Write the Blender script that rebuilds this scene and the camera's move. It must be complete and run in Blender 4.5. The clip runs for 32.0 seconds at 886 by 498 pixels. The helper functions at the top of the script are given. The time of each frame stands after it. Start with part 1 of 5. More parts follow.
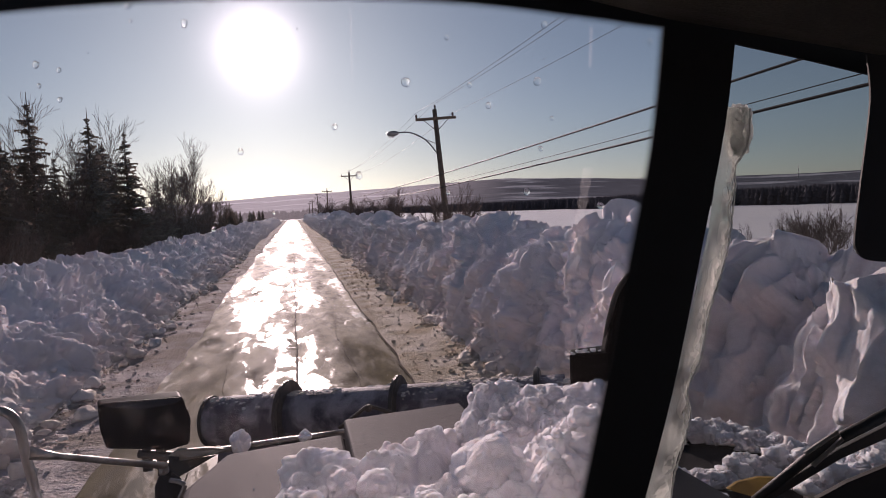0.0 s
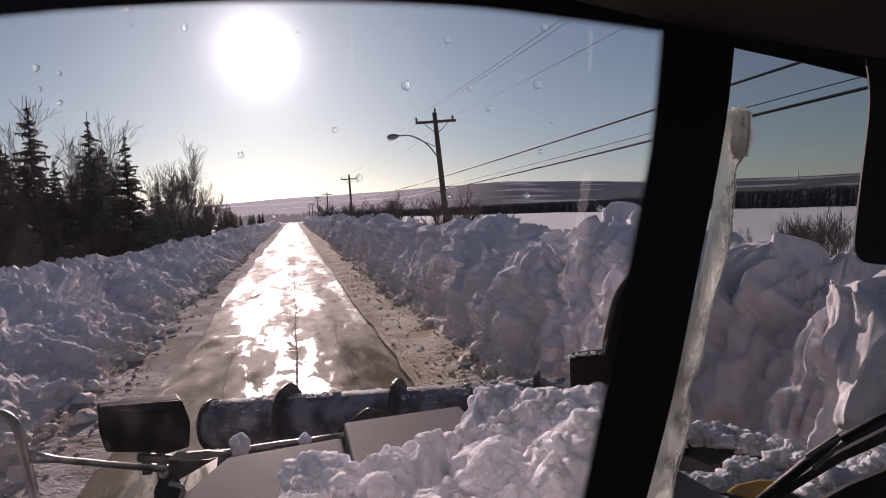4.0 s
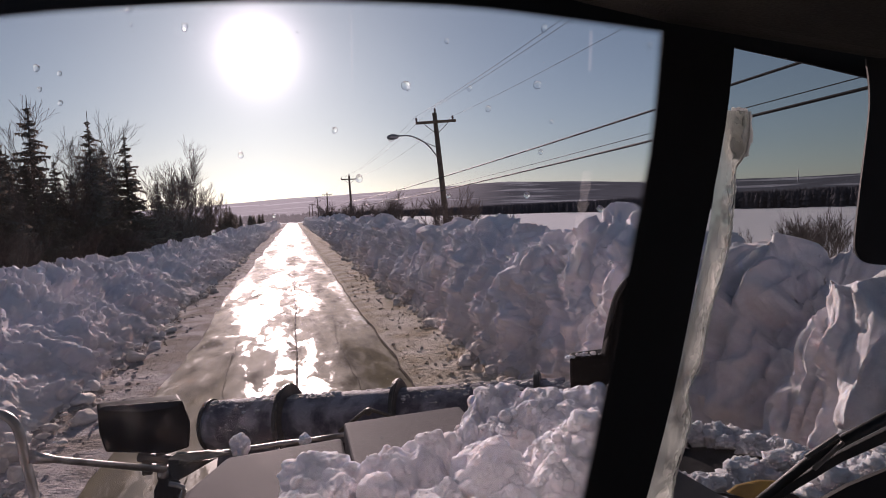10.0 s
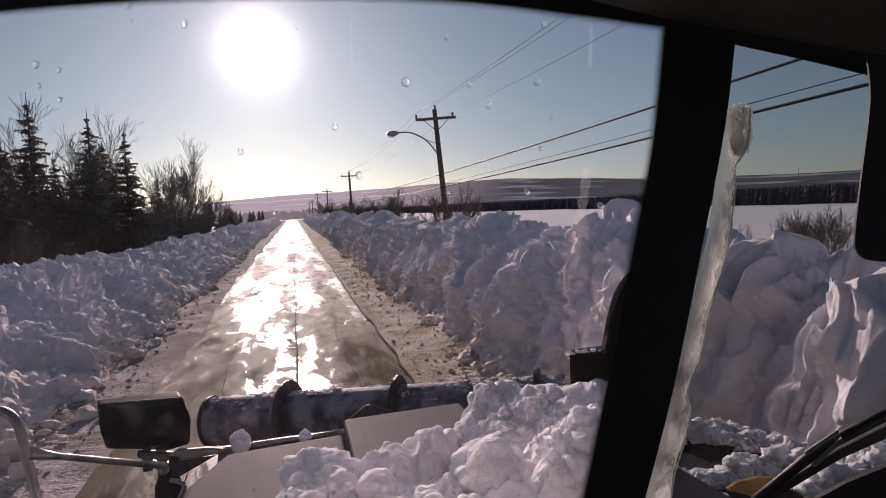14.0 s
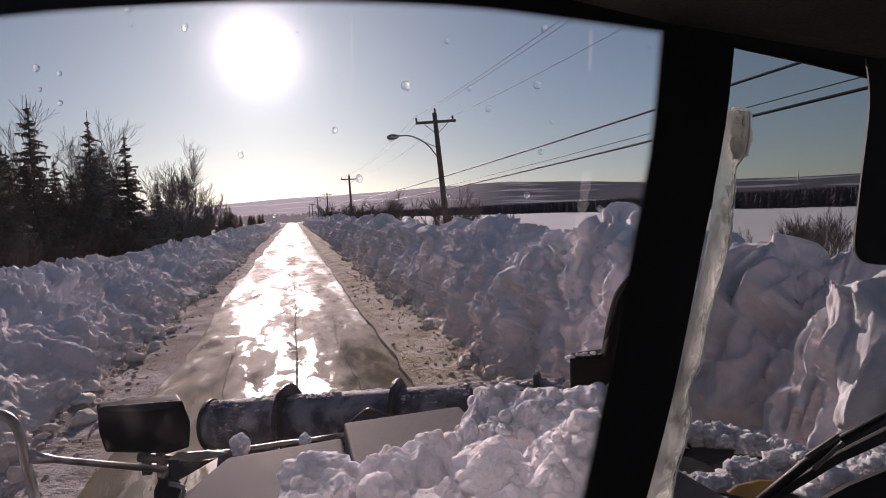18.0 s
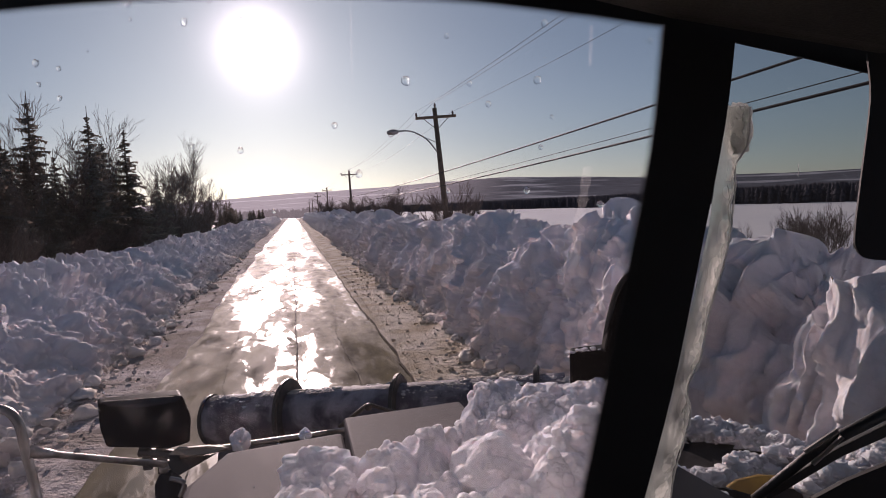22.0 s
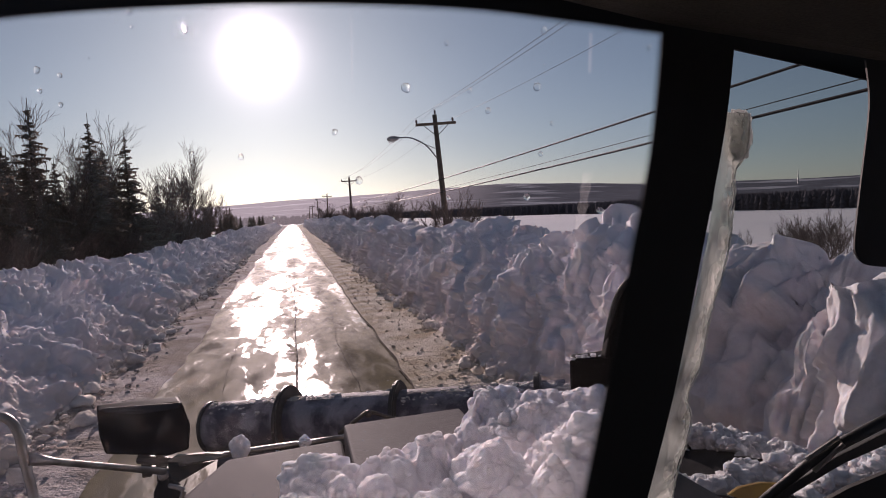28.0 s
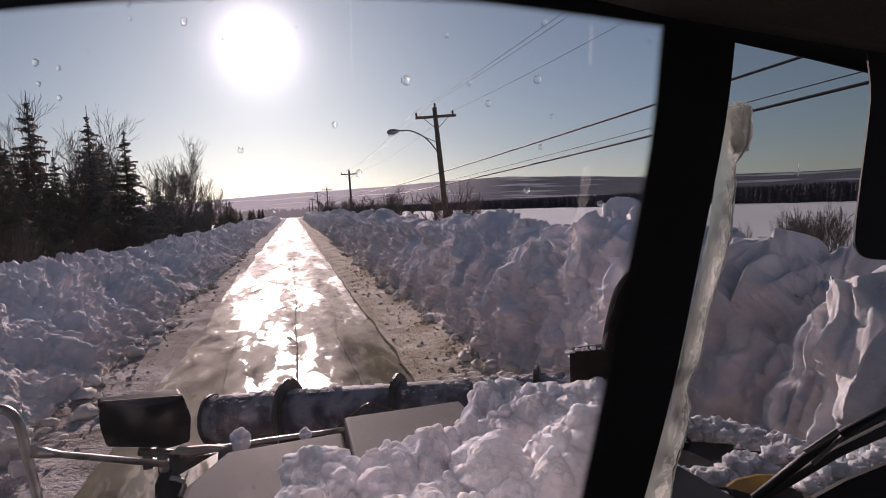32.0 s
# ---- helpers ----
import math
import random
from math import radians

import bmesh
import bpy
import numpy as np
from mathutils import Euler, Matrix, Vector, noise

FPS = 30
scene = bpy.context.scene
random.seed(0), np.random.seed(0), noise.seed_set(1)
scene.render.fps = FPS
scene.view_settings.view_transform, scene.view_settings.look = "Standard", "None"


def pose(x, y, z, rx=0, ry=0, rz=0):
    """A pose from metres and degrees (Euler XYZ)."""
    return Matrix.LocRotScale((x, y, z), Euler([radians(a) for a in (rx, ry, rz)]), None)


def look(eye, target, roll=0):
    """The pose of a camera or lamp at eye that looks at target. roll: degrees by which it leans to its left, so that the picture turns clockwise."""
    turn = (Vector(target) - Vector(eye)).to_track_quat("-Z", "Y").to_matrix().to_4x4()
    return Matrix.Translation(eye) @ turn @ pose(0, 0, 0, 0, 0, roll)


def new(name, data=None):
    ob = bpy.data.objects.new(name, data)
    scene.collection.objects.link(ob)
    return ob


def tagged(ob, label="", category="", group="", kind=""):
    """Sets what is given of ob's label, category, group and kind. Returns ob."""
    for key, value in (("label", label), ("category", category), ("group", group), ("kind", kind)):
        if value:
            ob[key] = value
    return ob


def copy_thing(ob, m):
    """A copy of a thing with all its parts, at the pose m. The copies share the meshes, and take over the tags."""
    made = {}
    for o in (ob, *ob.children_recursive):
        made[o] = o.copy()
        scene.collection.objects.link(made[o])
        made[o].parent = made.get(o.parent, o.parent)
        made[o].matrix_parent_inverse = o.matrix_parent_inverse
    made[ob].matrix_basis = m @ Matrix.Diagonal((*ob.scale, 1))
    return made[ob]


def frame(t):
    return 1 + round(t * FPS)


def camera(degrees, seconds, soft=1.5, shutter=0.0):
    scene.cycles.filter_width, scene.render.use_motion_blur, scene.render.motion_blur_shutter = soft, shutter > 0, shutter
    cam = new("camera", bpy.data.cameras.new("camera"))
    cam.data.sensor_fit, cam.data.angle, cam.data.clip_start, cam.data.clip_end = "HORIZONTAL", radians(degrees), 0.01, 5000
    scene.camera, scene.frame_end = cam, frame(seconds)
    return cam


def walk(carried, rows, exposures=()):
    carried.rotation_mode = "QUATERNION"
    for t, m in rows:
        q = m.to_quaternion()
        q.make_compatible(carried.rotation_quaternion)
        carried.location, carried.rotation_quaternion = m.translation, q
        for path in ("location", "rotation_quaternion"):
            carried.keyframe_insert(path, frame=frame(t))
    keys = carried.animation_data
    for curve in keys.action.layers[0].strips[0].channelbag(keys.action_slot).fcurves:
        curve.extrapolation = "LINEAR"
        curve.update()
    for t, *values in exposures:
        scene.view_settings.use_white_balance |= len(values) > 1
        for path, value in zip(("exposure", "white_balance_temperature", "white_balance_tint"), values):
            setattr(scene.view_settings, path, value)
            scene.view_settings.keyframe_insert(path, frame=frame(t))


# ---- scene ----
# ---- camera ----
# fixed beside the driver's head, it shakes a little with the lorry: seconds, degrees of nod
cam = camera(72.0, 32.0, soft=0.9)
NOD = [
    (0.0, -0.15), (0.5, -0.06), (1.0, -0.06), (1.5, -0.06), (2.0, 0.02), (2.5, -0.06),
    (3.0, 0.06), (3.5, 0.15), (5.5, 0.02), (6.0, 0.06), (6.5, -0.06), (7.0, -0.06),
    (7.5, 0.06), (8.0, 0.02), (8.5, -0.15), (9.0, 0.15), (9.5, 0.06), (10.0, 0.15),
    (10.5, 0.06), (11.0, -0.06), (11.5, -0.06), (12.0, 0.02), (12.5, 0.06), (13.0, -0.15),
    (13.5, 0.06), (14.0, -0.15), (14.5, 0.06), (16.5, 0.19), (17.0, -0.15), (17.5, -0.28),
    (18.0, 0.15), (18.5, 0.15), (19.0, -0.19), (19.5, -0.15), (20.0, -0.06), (20.5, -0.15),
    (21.0, -0.06), (21.5, 0.06), (22.0, -0.28), (22.5, -0.15), (23.0, -0.06), (23.5, 0.19),
    (24.0, 0.15), (24.5, -0.06), (25.0, 0.40), (25.5, 0.02), (27.5, 0.06), (28.0, 0.32),
    (28.5, -0.15), (29.0, -0.15), (29.5, 0.06), (30.0, 0.15), (30.5, 0.15), (31.0, -0.06),
    (31.5, 0.02), (32.0, -0.32),
]
EYE_AT = (0.0, 0.0, 3.0)
walk(cam, [(t, pose(*EYE_AT, 90 + -3.745 + nod, 2.5, -13.841)) for t, nod in NOD],
     exposures=[(0.0, 0.11, 6800, 36), (32.0, 0.11, 6800, 36)])

# ---- light: low winter sun ahead, clear hazy sky ----
SUN_EL, SUN_AZ = radians(14.5), radians(-2.2)  # azimuth from +y towards +x
SUN_DIR = Vector((math.sin(SUN_AZ) * math.cos(SUN_EL), math.cos(SUN_AZ) * math.cos(SUN_EL), math.sin(SUN_EL)))
world = bpy.data.worlds.new("sky")
scene.world = world
world.use_nodes = True
wn, wl = world.node_tree.nodes, world.node_tree.links
wn.clear()
sky = wn.new("ShaderNodeTexSky")
sky.sky_type, sky.sun_disc = "NISHITA", False
sky.sun_elevation, sky.sun_rotation = SUN_EL, SUN_AZ
sky.altitude, sky.air_density, sky.dust_density, sky.ozone_density = 200.0, 1.0, 0.5, 3.0
back = wn.new("ShaderNodeBackground")
back.inputs["Strength"].default_value = 0.047
mild = wn.new("ShaderNodeHueSaturation")
mild.inputs["Saturation"].default_value = 0.70
cool = wn.new("ShaderNodeMix")
cool.data_type, cool.blend_type = "RGBA", "MULTIPLY"
cool.inputs["Factor"].default_value, cool.inputs["B"].default_value = 1.0, (0.80, 1.04, 1.06, 1)
# glow added round the sun: tight core as lens glare, wide soft aureole
where = wn.new("ShaderNodeTexCoord")


def sky_math(kind, a, b=None):
    n = wn.new("ShaderNodeMath")
    n.operation = kind
    for i, v in enumerate((a, b)):
        if v is None:
            continue
        if isinstance(v, float):
            n.inputs[i].default_value = v
        else:
            wl.new(v, n.inputs[i])
    return n.outputs[0]


dot = wn.new("ShaderNodeVectorMath")
dot.operation = "DOT_PRODUCT"
dot.inputs[1].default_value = SUN_DIR
wl.new(where.outputs["Generated"], dot.inputs[0])
away = sky_math("ARCCOSINE", sky_math("MINIMUM", dot.outputs["Value"], 1.0))
core = sky_math("MULTIPLY", sky_math("EXPONENT", sky_math("MULTIPLY", sky_math("POWER", sky_math("DIVIDE", away, radians(1.85)), 1.25), -1.0)), 3.3)
wide = sky_math("MULTIPLY", sky_math("EXPONENT", sky_math("DIVIDE", away, radians(-9.0))), 0.13)
glow = wn.new("ShaderNodeBackground")
glow.inputs["Color"].default_value = (1.0, 0.985, 0.96, 1)
wl.new(sky_math("ADD", core, wide), glow.inputs["Strength"])
# pinkish ground haze low over the horizon, strongest below the sun
level = wn.new("ShaderNodeSeparateXYZ")
wl.new(where.outputs["Generated"], level.inputs[0])
low = sky_math("EXPONENT", sky_math("DIVIDE", sky_math("MAXIMUM", level.outputs["Z"], 0.0), -0.075))
near_sun = sky_math("MULTIPLY", sky_math("EXPONENT", sky_math("DIVIDE", away, radians(-20.0))), 0.32)
haze = wn.new("ShaderNodeBackground")
haze.inputs["Color"].default_value = (1.0, 0.72, 0.76, 1)
wl.new(sky_math("MULTIPLY", low, sky_math("ADD", near_sun, 0.055)), haze.inputs["Strength"])
hazy = wn.new("ShaderNodeAddShader")
both = wn.new("ShaderNodeAddShader")
wout = wn.new("ShaderNodeOutputWorld")
wl.new(sky.outputs[0], mild.inputs["Color"])
wl.new(mild.outputs[0], cool.inputs["A"])
wl.new(cool.outputs["Result"], back.inputs["Color"])
wl.new(back.outputs[0], both.inputs[0])
wl.new(glow.outputs[0], hazy.inputs[0])
wl.new(haze.outputs[0], hazy.inputs[1])
wl.new(hazy.outputs[0], both.inputs[1])
wl.new(both.outputs[0], wout.inputs["Surface"])

sun = new("sun", bpy.data.lights.new("sun", "SUN"))
sun.data.energy, sun.data.angle, sun.data.color = 4.2, radians(0.5), (1.0, 0.92, 0.82)
sun.matrix_world = look(SUN_DIR * 100, (0, 0, 0))

# ---- materials ----
def material(name, base, rough=0.6, metal=0.0, second=None, scale=3.0, contrast=(0.4, 0.6), bump=0.0, bump_scale=30.0,
             spread=0.0, grain=0.0, grain_scale=60.0, coords="Object", ior=1.45, spec=0.5, detail=6.0, glow_depth=0.0):
    """A surface of two tones mixed by noise, with fine grain, bump, and a shift from piece to piece."""
    m = bpy.data.materials.new(name)
    m.use_nodes = True
    n, l = m.node_tree.nodes, m.node_tree.links
    b = n["Principled BSDF"]
    b.inputs["Roughness"].default_value, b.inputs["Metallic"].default_value = rough, metal
    b.inputs["IOR"].default_value, b.inputs["Specular IOR Level"].default_value = ior, spec
    co = n.new("ShaderNodeTexCoord")
    big = n.new("ShaderNodeTexNoise")
    big.inputs["Scale"].default_value, big.inputs["Detail"].default_value = scale, detail
    l.new(co.outputs[coords], big.inputs["Vector"])
    ramp = n.new("ShaderNodeMapRange")
    ramp.inputs["From Min"].default_value, ramp.inputs["From Max"].default_value = contrast
    l.new(big.outputs["Fac"], ramp.inputs["Value"])
    mix = n.new("ShaderNodeMix")
    mix.data_type = "RGBA"
    mix.inputs["A"].default_value = (*base, 1)
    mix.inputs["B"].default_value = (*(second or [c * 0.8 for c in base]), 1)
    l.new(ramp.outputs[0], mix.inputs["Factor"])
    out = mix.outputs["Result"]
    if grain:
        fine = n.new("ShaderNodeTexNoise")
        fine.inputs["Scale"].default_value, fine.inputs["Detail"].default_value = grain_scale, 4.0
        l.new(co.outputs[coords], fine.inputs["Vector"])
        gain = n.new("ShaderNodeMapRange")
        gain.inputs["From Min"].default_value, gain.inputs["From Max"].default_value = 0.3, 0.7
        gain.inputs["To Min"].default_value, gain.inputs["To Max"].default_value = 1 - grain, 1 + grain
        l.new(fine.outputs["Fac"], gain.inputs["Value"])
        hsv = n.new("ShaderNodeHueSaturation")
        l.new(out, hsv.inputs["Color"])
        l.new(gain.outputs[0], hsv.inputs["Value"])
        out = hsv.outputs["Color"]
    if spread:
        info = n.new("ShaderNodeObjectInfo")
        vary = n.new("ShaderNodeMapRange")
        vary.inputs["To Min"].default_value, vary.inputs["To Max"].default_value = 1 - spread, 1 + spread
        l.new(info.outputs["Random"], vary.inputs["Value"])
        hs = n.new("ShaderNodeHueSaturation")
        l.new(out, hs.inputs["Color"])
        l.new(vary.outputs[0], hs.inputs["Value"])
        out = hs.outputs["Color"]
    l.new(out, b.inputs["Base Color"])
    if glow_depth:
        b.inputs["Subsurface Weight"].default_value, b.inputs["Subsurface Scale"].default_value = 0.6, glow_depth
        b.inputs["Subsurface Radius"].default_value = (0.8, 0.9, 1.0)
    if bump:
        rough_noise = n.new("ShaderNodeTexNoise")
        rough_noise.inputs["Scale"].default_value, rough_noise.inputs["Detail"].default_value = bump_scale, 7.0
        l.new(co.outputs[coords], rough_noise.inputs["Vector"])
        bp = n.new("ShaderNodeBump")
        bp.inputs["Strength"].default_value, bp.inputs["Distance"].default_value = 1.0, bump
        l.new(rough_noise.outputs["Fac"], bp.inputs["Height"])
        l.new(bp.outputs[0], b.inputs["Normal"])
    return m


M_SNOW = material("snow", (0.94, 0.90, 0.94), 0.9, spec=0.12, second=(0.89, 0.85, 0.88), scale=1.3, bump=0.010, bump_scale=55, grain=0.06, grain_scale=45, glow_depth=0.03)
M_BANK = material("bank_snow", (0.94, 0.87, 0.90), 0.9, spec=0.10, second=(0.87, 0.79, 0.79), scale=0.8, contrast=(0.48, 0.72), bump=0.016, bump_scale=14, grain=0.10, grain_scale=26, glow_depth=0.015)
M_PACKED = material("packed_snow", (0.46, 0.39, 0.29), 0.9, spec=0.03, second=(0.70, 0.64, 0.56), scale=0.9, contrast=(0.4, 0.62), bump=0.06, bump_scale=20, grain=0.3, grain_scale=22)
M_RUBBLE = material("rubble_snow", (0.84, 0.80, 0.78), 0.9, spec=0.1, second=(0.64, 0.57, 0.50), scale=1.5, bump=0.02, bump_scale=25, grain=0.15)
M_FIELD = material("field_snow", (0.86, 0.86, 0.87), 0.85, spec=0.1, second=(0.76, 0.77, 0.80), scale=0.05, bump=0.15, bump_scale=0.7, grain=0.05, grain_scale=1.5)
M_BLACK = material("black_trim", (0.012, 0.010, 0.010), 0.6, scale=8, bump=0.001, bump_scale=200)
M_LINING = material("roof_lining", (0.05, 0.045, 0.035), 0.9, scale=6, bump=0.002, bump_scale=180, grain=0.2, grain_scale=200)
M_FRIT = material("frit", (0.006, 0.006, 0.007), 0.7, scale=10)
M_RUBBER = material("rubber", (0.02, 0.02, 0.02), 0.55, scale=20, bump=0.001, bump_scale=150)
M_HOUSING = material("lamp_housing", (0.004, 0.003, 0.0035), 0.55, spec=0.04, second=(0.006, 0.0045, 0.005), scale=9, bump=0.0004, bump_scale=60)
M_HOOD = material("hood_paint", (0.165, 0.155, 0.155), 0.65, spec=0.05, ior=1.3, second=(0.155, 0.143, 0.143), scale=5, contrast=(0.35, 0.65), bump=0.0006, bump_scale=25, grain=0.1)
M_YELLOW = material("yellow_paint", (0.40, 0.23, 0.04), 0.6, second=(0.30, 0.17, 0.04), scale=12, grain=0.1)
M_CHROME = material("worn_steel", (0.42, 0.40, 0.38), 0.38, 0.85, second=(0.26, 0.24, 0.22), scale=14, bump=0.001, bump_scale=90)
M_STEEL = material("dark_steel", (0.055, 0.05, 0.05), 0.45, 0.4, second=(0.10, 0.085, 0.07), scale=8, bump=0.004, bump_scale=40)
M_BLADE = material("blade_paint", (0.13, 0.12, 0.145), 0.5, 0.1, second=(0.07, 0.06, 0.065), scale=4, bump=0.004, bump_scale=30, grain=0.15)
M_DUSTED = material("dusted_paint", (0.13, 0.115, 0.135), 0.7, spec=0.2, second=(0.42, 0.385, 0.405), scale=5.0, contrast=(0.46, 0.62), bump=0.006, bump_scale=50, grain=0.2, grain_scale=90)
M_POLE = material("pole_wood", (0.16, 0.12, 0.09), 0.8, second=(0.10, 0.075, 0.055), scale=6, bump=0.01, bump_scale=25, grain=0.2)
M_CABLE = material("cable", (0.012, 0.012, 0.014), 0.6, spec=0.2)
M_LAMPGREY = material("lamp_metal", (0.35, 0.35, 0.36), 0.4, 0.7)
M_CERAMIC = material("insulator", (0.10, 0.07, 0.06), 0.25)
M_BARK = material("bark", (0.10, 0.08, 0.065), 0.85, second=(0.06, 0.05, 0.04), scale=9, bump=0.01, bump_scale=30, spread=0.25)
# needle tones lightened to carry the veil of haze over the trees
M_NEEDLE = material("needles", (0.06, 0.062, 0.045), 0.7, second=(0.095, 0.085, 0.065), scale=2.5, spread=0.25)


def let_through(m, tone):
    """Thin needles and twigs glow with the sun behind; tone also imitates haze."""
    n, l = m.node_tree.nodes, m.node_tree.links
    thin, add = n.new("ShaderNodeBsdfTranslucent"), n.new("ShaderNodeAddShader")
    thin.inputs["Color"].default_value = (*tone, 1)
    out = n["Material Output"]
    l.new(n["Principled BSDF"].outputs[0], add.inputs[0])
    l.new(thin.outputs[0], add.inputs[1])
    l.new(add.outputs[0], out.inputs["Surface"])


let_through(M_NEEDLE, (0.075, 0.06, 0.05))
M_TWIG = material("twigs", (0.15, 0.115, 0.10), 0.8, second=(0.08, 0.06, 0.05), scale=4, spread=0.2)
M_FENDER = material("fender_plastic", (0.028, 0.026, 0.028), 0.8, spec=0.04, second=(0.045, 0.042, 0.044), scale=7, bump=0.002, bump_scale=50)
M_PALE = material("pale_steel", (0.5, 0.48, 0.42), 0.6, 0.2, second=(0.38, 0.35, 0.29), scale=10)
# lighter copy of the housing colour, skylight painted on its upper edge
M_BROW_LIT = material("lamp_brow_lit", (0.05, 0.045, 0.048), 0.6, spec=0.2, second=(0.035, 0.03, 0.032), scale=8)
M_TAR = material("tar", (0.03, 0.024, 0.018), 0.7, spec=0.005, second=(0.12, 0.10, 0.08), scale=2.5, bump=0.01, bump_scale=40)


def sand_on(m, low, high, tone):
    """Road sand thrown up on the snow, thinning out with height."""
    n, l = m.node_tree.nodes, m.node_tree.links
    b = n["Principled BSDF"]
    clean = b.inputs["Base Color"].links[0].from_socket
    co, apart, no = n.new("ShaderNodeTexCoord"), n.new("ShaderNodeSeparateXYZ"), n.new("ShaderNodeTexNoise")
    no.inputs["Scale"].default_value, no.inputs["Detail"].default_value = 1.6, 8.0
    l.new(co.outputs["Object"], apart.inputs[0])
    l.new(co.outputs["Object"], no.inputs["Vector"])
    up = n.new("ShaderNodeMath")
    up.operation = "MULTIPLY_ADD"
    up.inputs[1].default_value = -1.6
    l.new(no.outputs["Fac"], up.inputs[0])
    l.new(apart.outputs["Z"], up.inputs[2])
    share = n.new("ShaderNodeMapRange")
    share.inputs["From Min"].default_value, share.inputs["From Max"].default_value = low - 0.8, high - 0.8
    share.inputs["To Min"].default_value, share.inputs["To Max"].default_value = 0.6, 0.0
    l.new(up.outputs[0], share.inputs["Value"])
    mix = n.new("ShaderNodeMix")
    mix.data_type = "RGBA"
    mix.inputs["B"].default_value = (*tone, 1)
    l.new(share.outputs[0], mix.inputs["Factor"])
    l.new(clean, mix.inputs["A"])
    l.new(mix.outputs["Result"], b.inputs["Base Color"])


sand_on(M_BANK, 0.1, 1.1, (0.62, 0.53, 0.45))
M_GREY = material("grey_packed_snow", (0.33, 0.285, 0.25), 0.9, spec=0.03, second=(0.58, 0.53, 0.52), scale=0.9, contrast=(0.4, 0.62), bump=0.05, bump_scale=20, grain=0.25, grain_scale=22)
M_WOODS = material("far_woods", (0.075, 0.072, 0.085), 0.9, spec=0.0, second=(0.10, 0.095, 0.11), scale=0.15)
# the bluish hill base carries part of the distance haze
M_HILL = material("hills", (0.10, 0.115, 0.14), 0.95, spec=0.0, second=(0.42, 0.44, 0.48), scale=0.004, contrast=(0.56, 0.64), coords="Object", detail=7.0, grain=0.25, grain_scale=0.03)


def haze_emission(m, direction, much=1.0):
    """Haze imitated by emission on the far backdrop's own surface, brightest under the sun."""
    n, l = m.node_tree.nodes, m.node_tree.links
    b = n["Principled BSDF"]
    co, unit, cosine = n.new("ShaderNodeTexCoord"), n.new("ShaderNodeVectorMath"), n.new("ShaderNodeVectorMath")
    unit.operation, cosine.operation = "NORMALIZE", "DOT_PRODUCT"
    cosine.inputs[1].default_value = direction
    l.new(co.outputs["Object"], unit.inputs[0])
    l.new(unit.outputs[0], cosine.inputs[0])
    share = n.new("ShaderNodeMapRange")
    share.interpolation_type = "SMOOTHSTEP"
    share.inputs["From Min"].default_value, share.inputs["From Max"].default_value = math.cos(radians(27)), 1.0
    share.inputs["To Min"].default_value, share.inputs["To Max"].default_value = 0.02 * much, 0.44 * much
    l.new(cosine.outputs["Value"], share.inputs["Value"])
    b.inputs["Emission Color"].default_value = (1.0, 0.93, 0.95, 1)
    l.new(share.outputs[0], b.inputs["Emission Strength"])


# hills and far woods glow from their material to look hazy
haze_emission(M_HILL, SUN_DIR)
M_HAZE_GLOW = material("haze_glow_woods", (0.08, 0.075, 0.08), 0.9, spec=0.0, second=(0.11, 0.10, 0.11), scale=0.15)
haze_emission(M_HAZE_GLOW, SUN_DIR, 0.5)


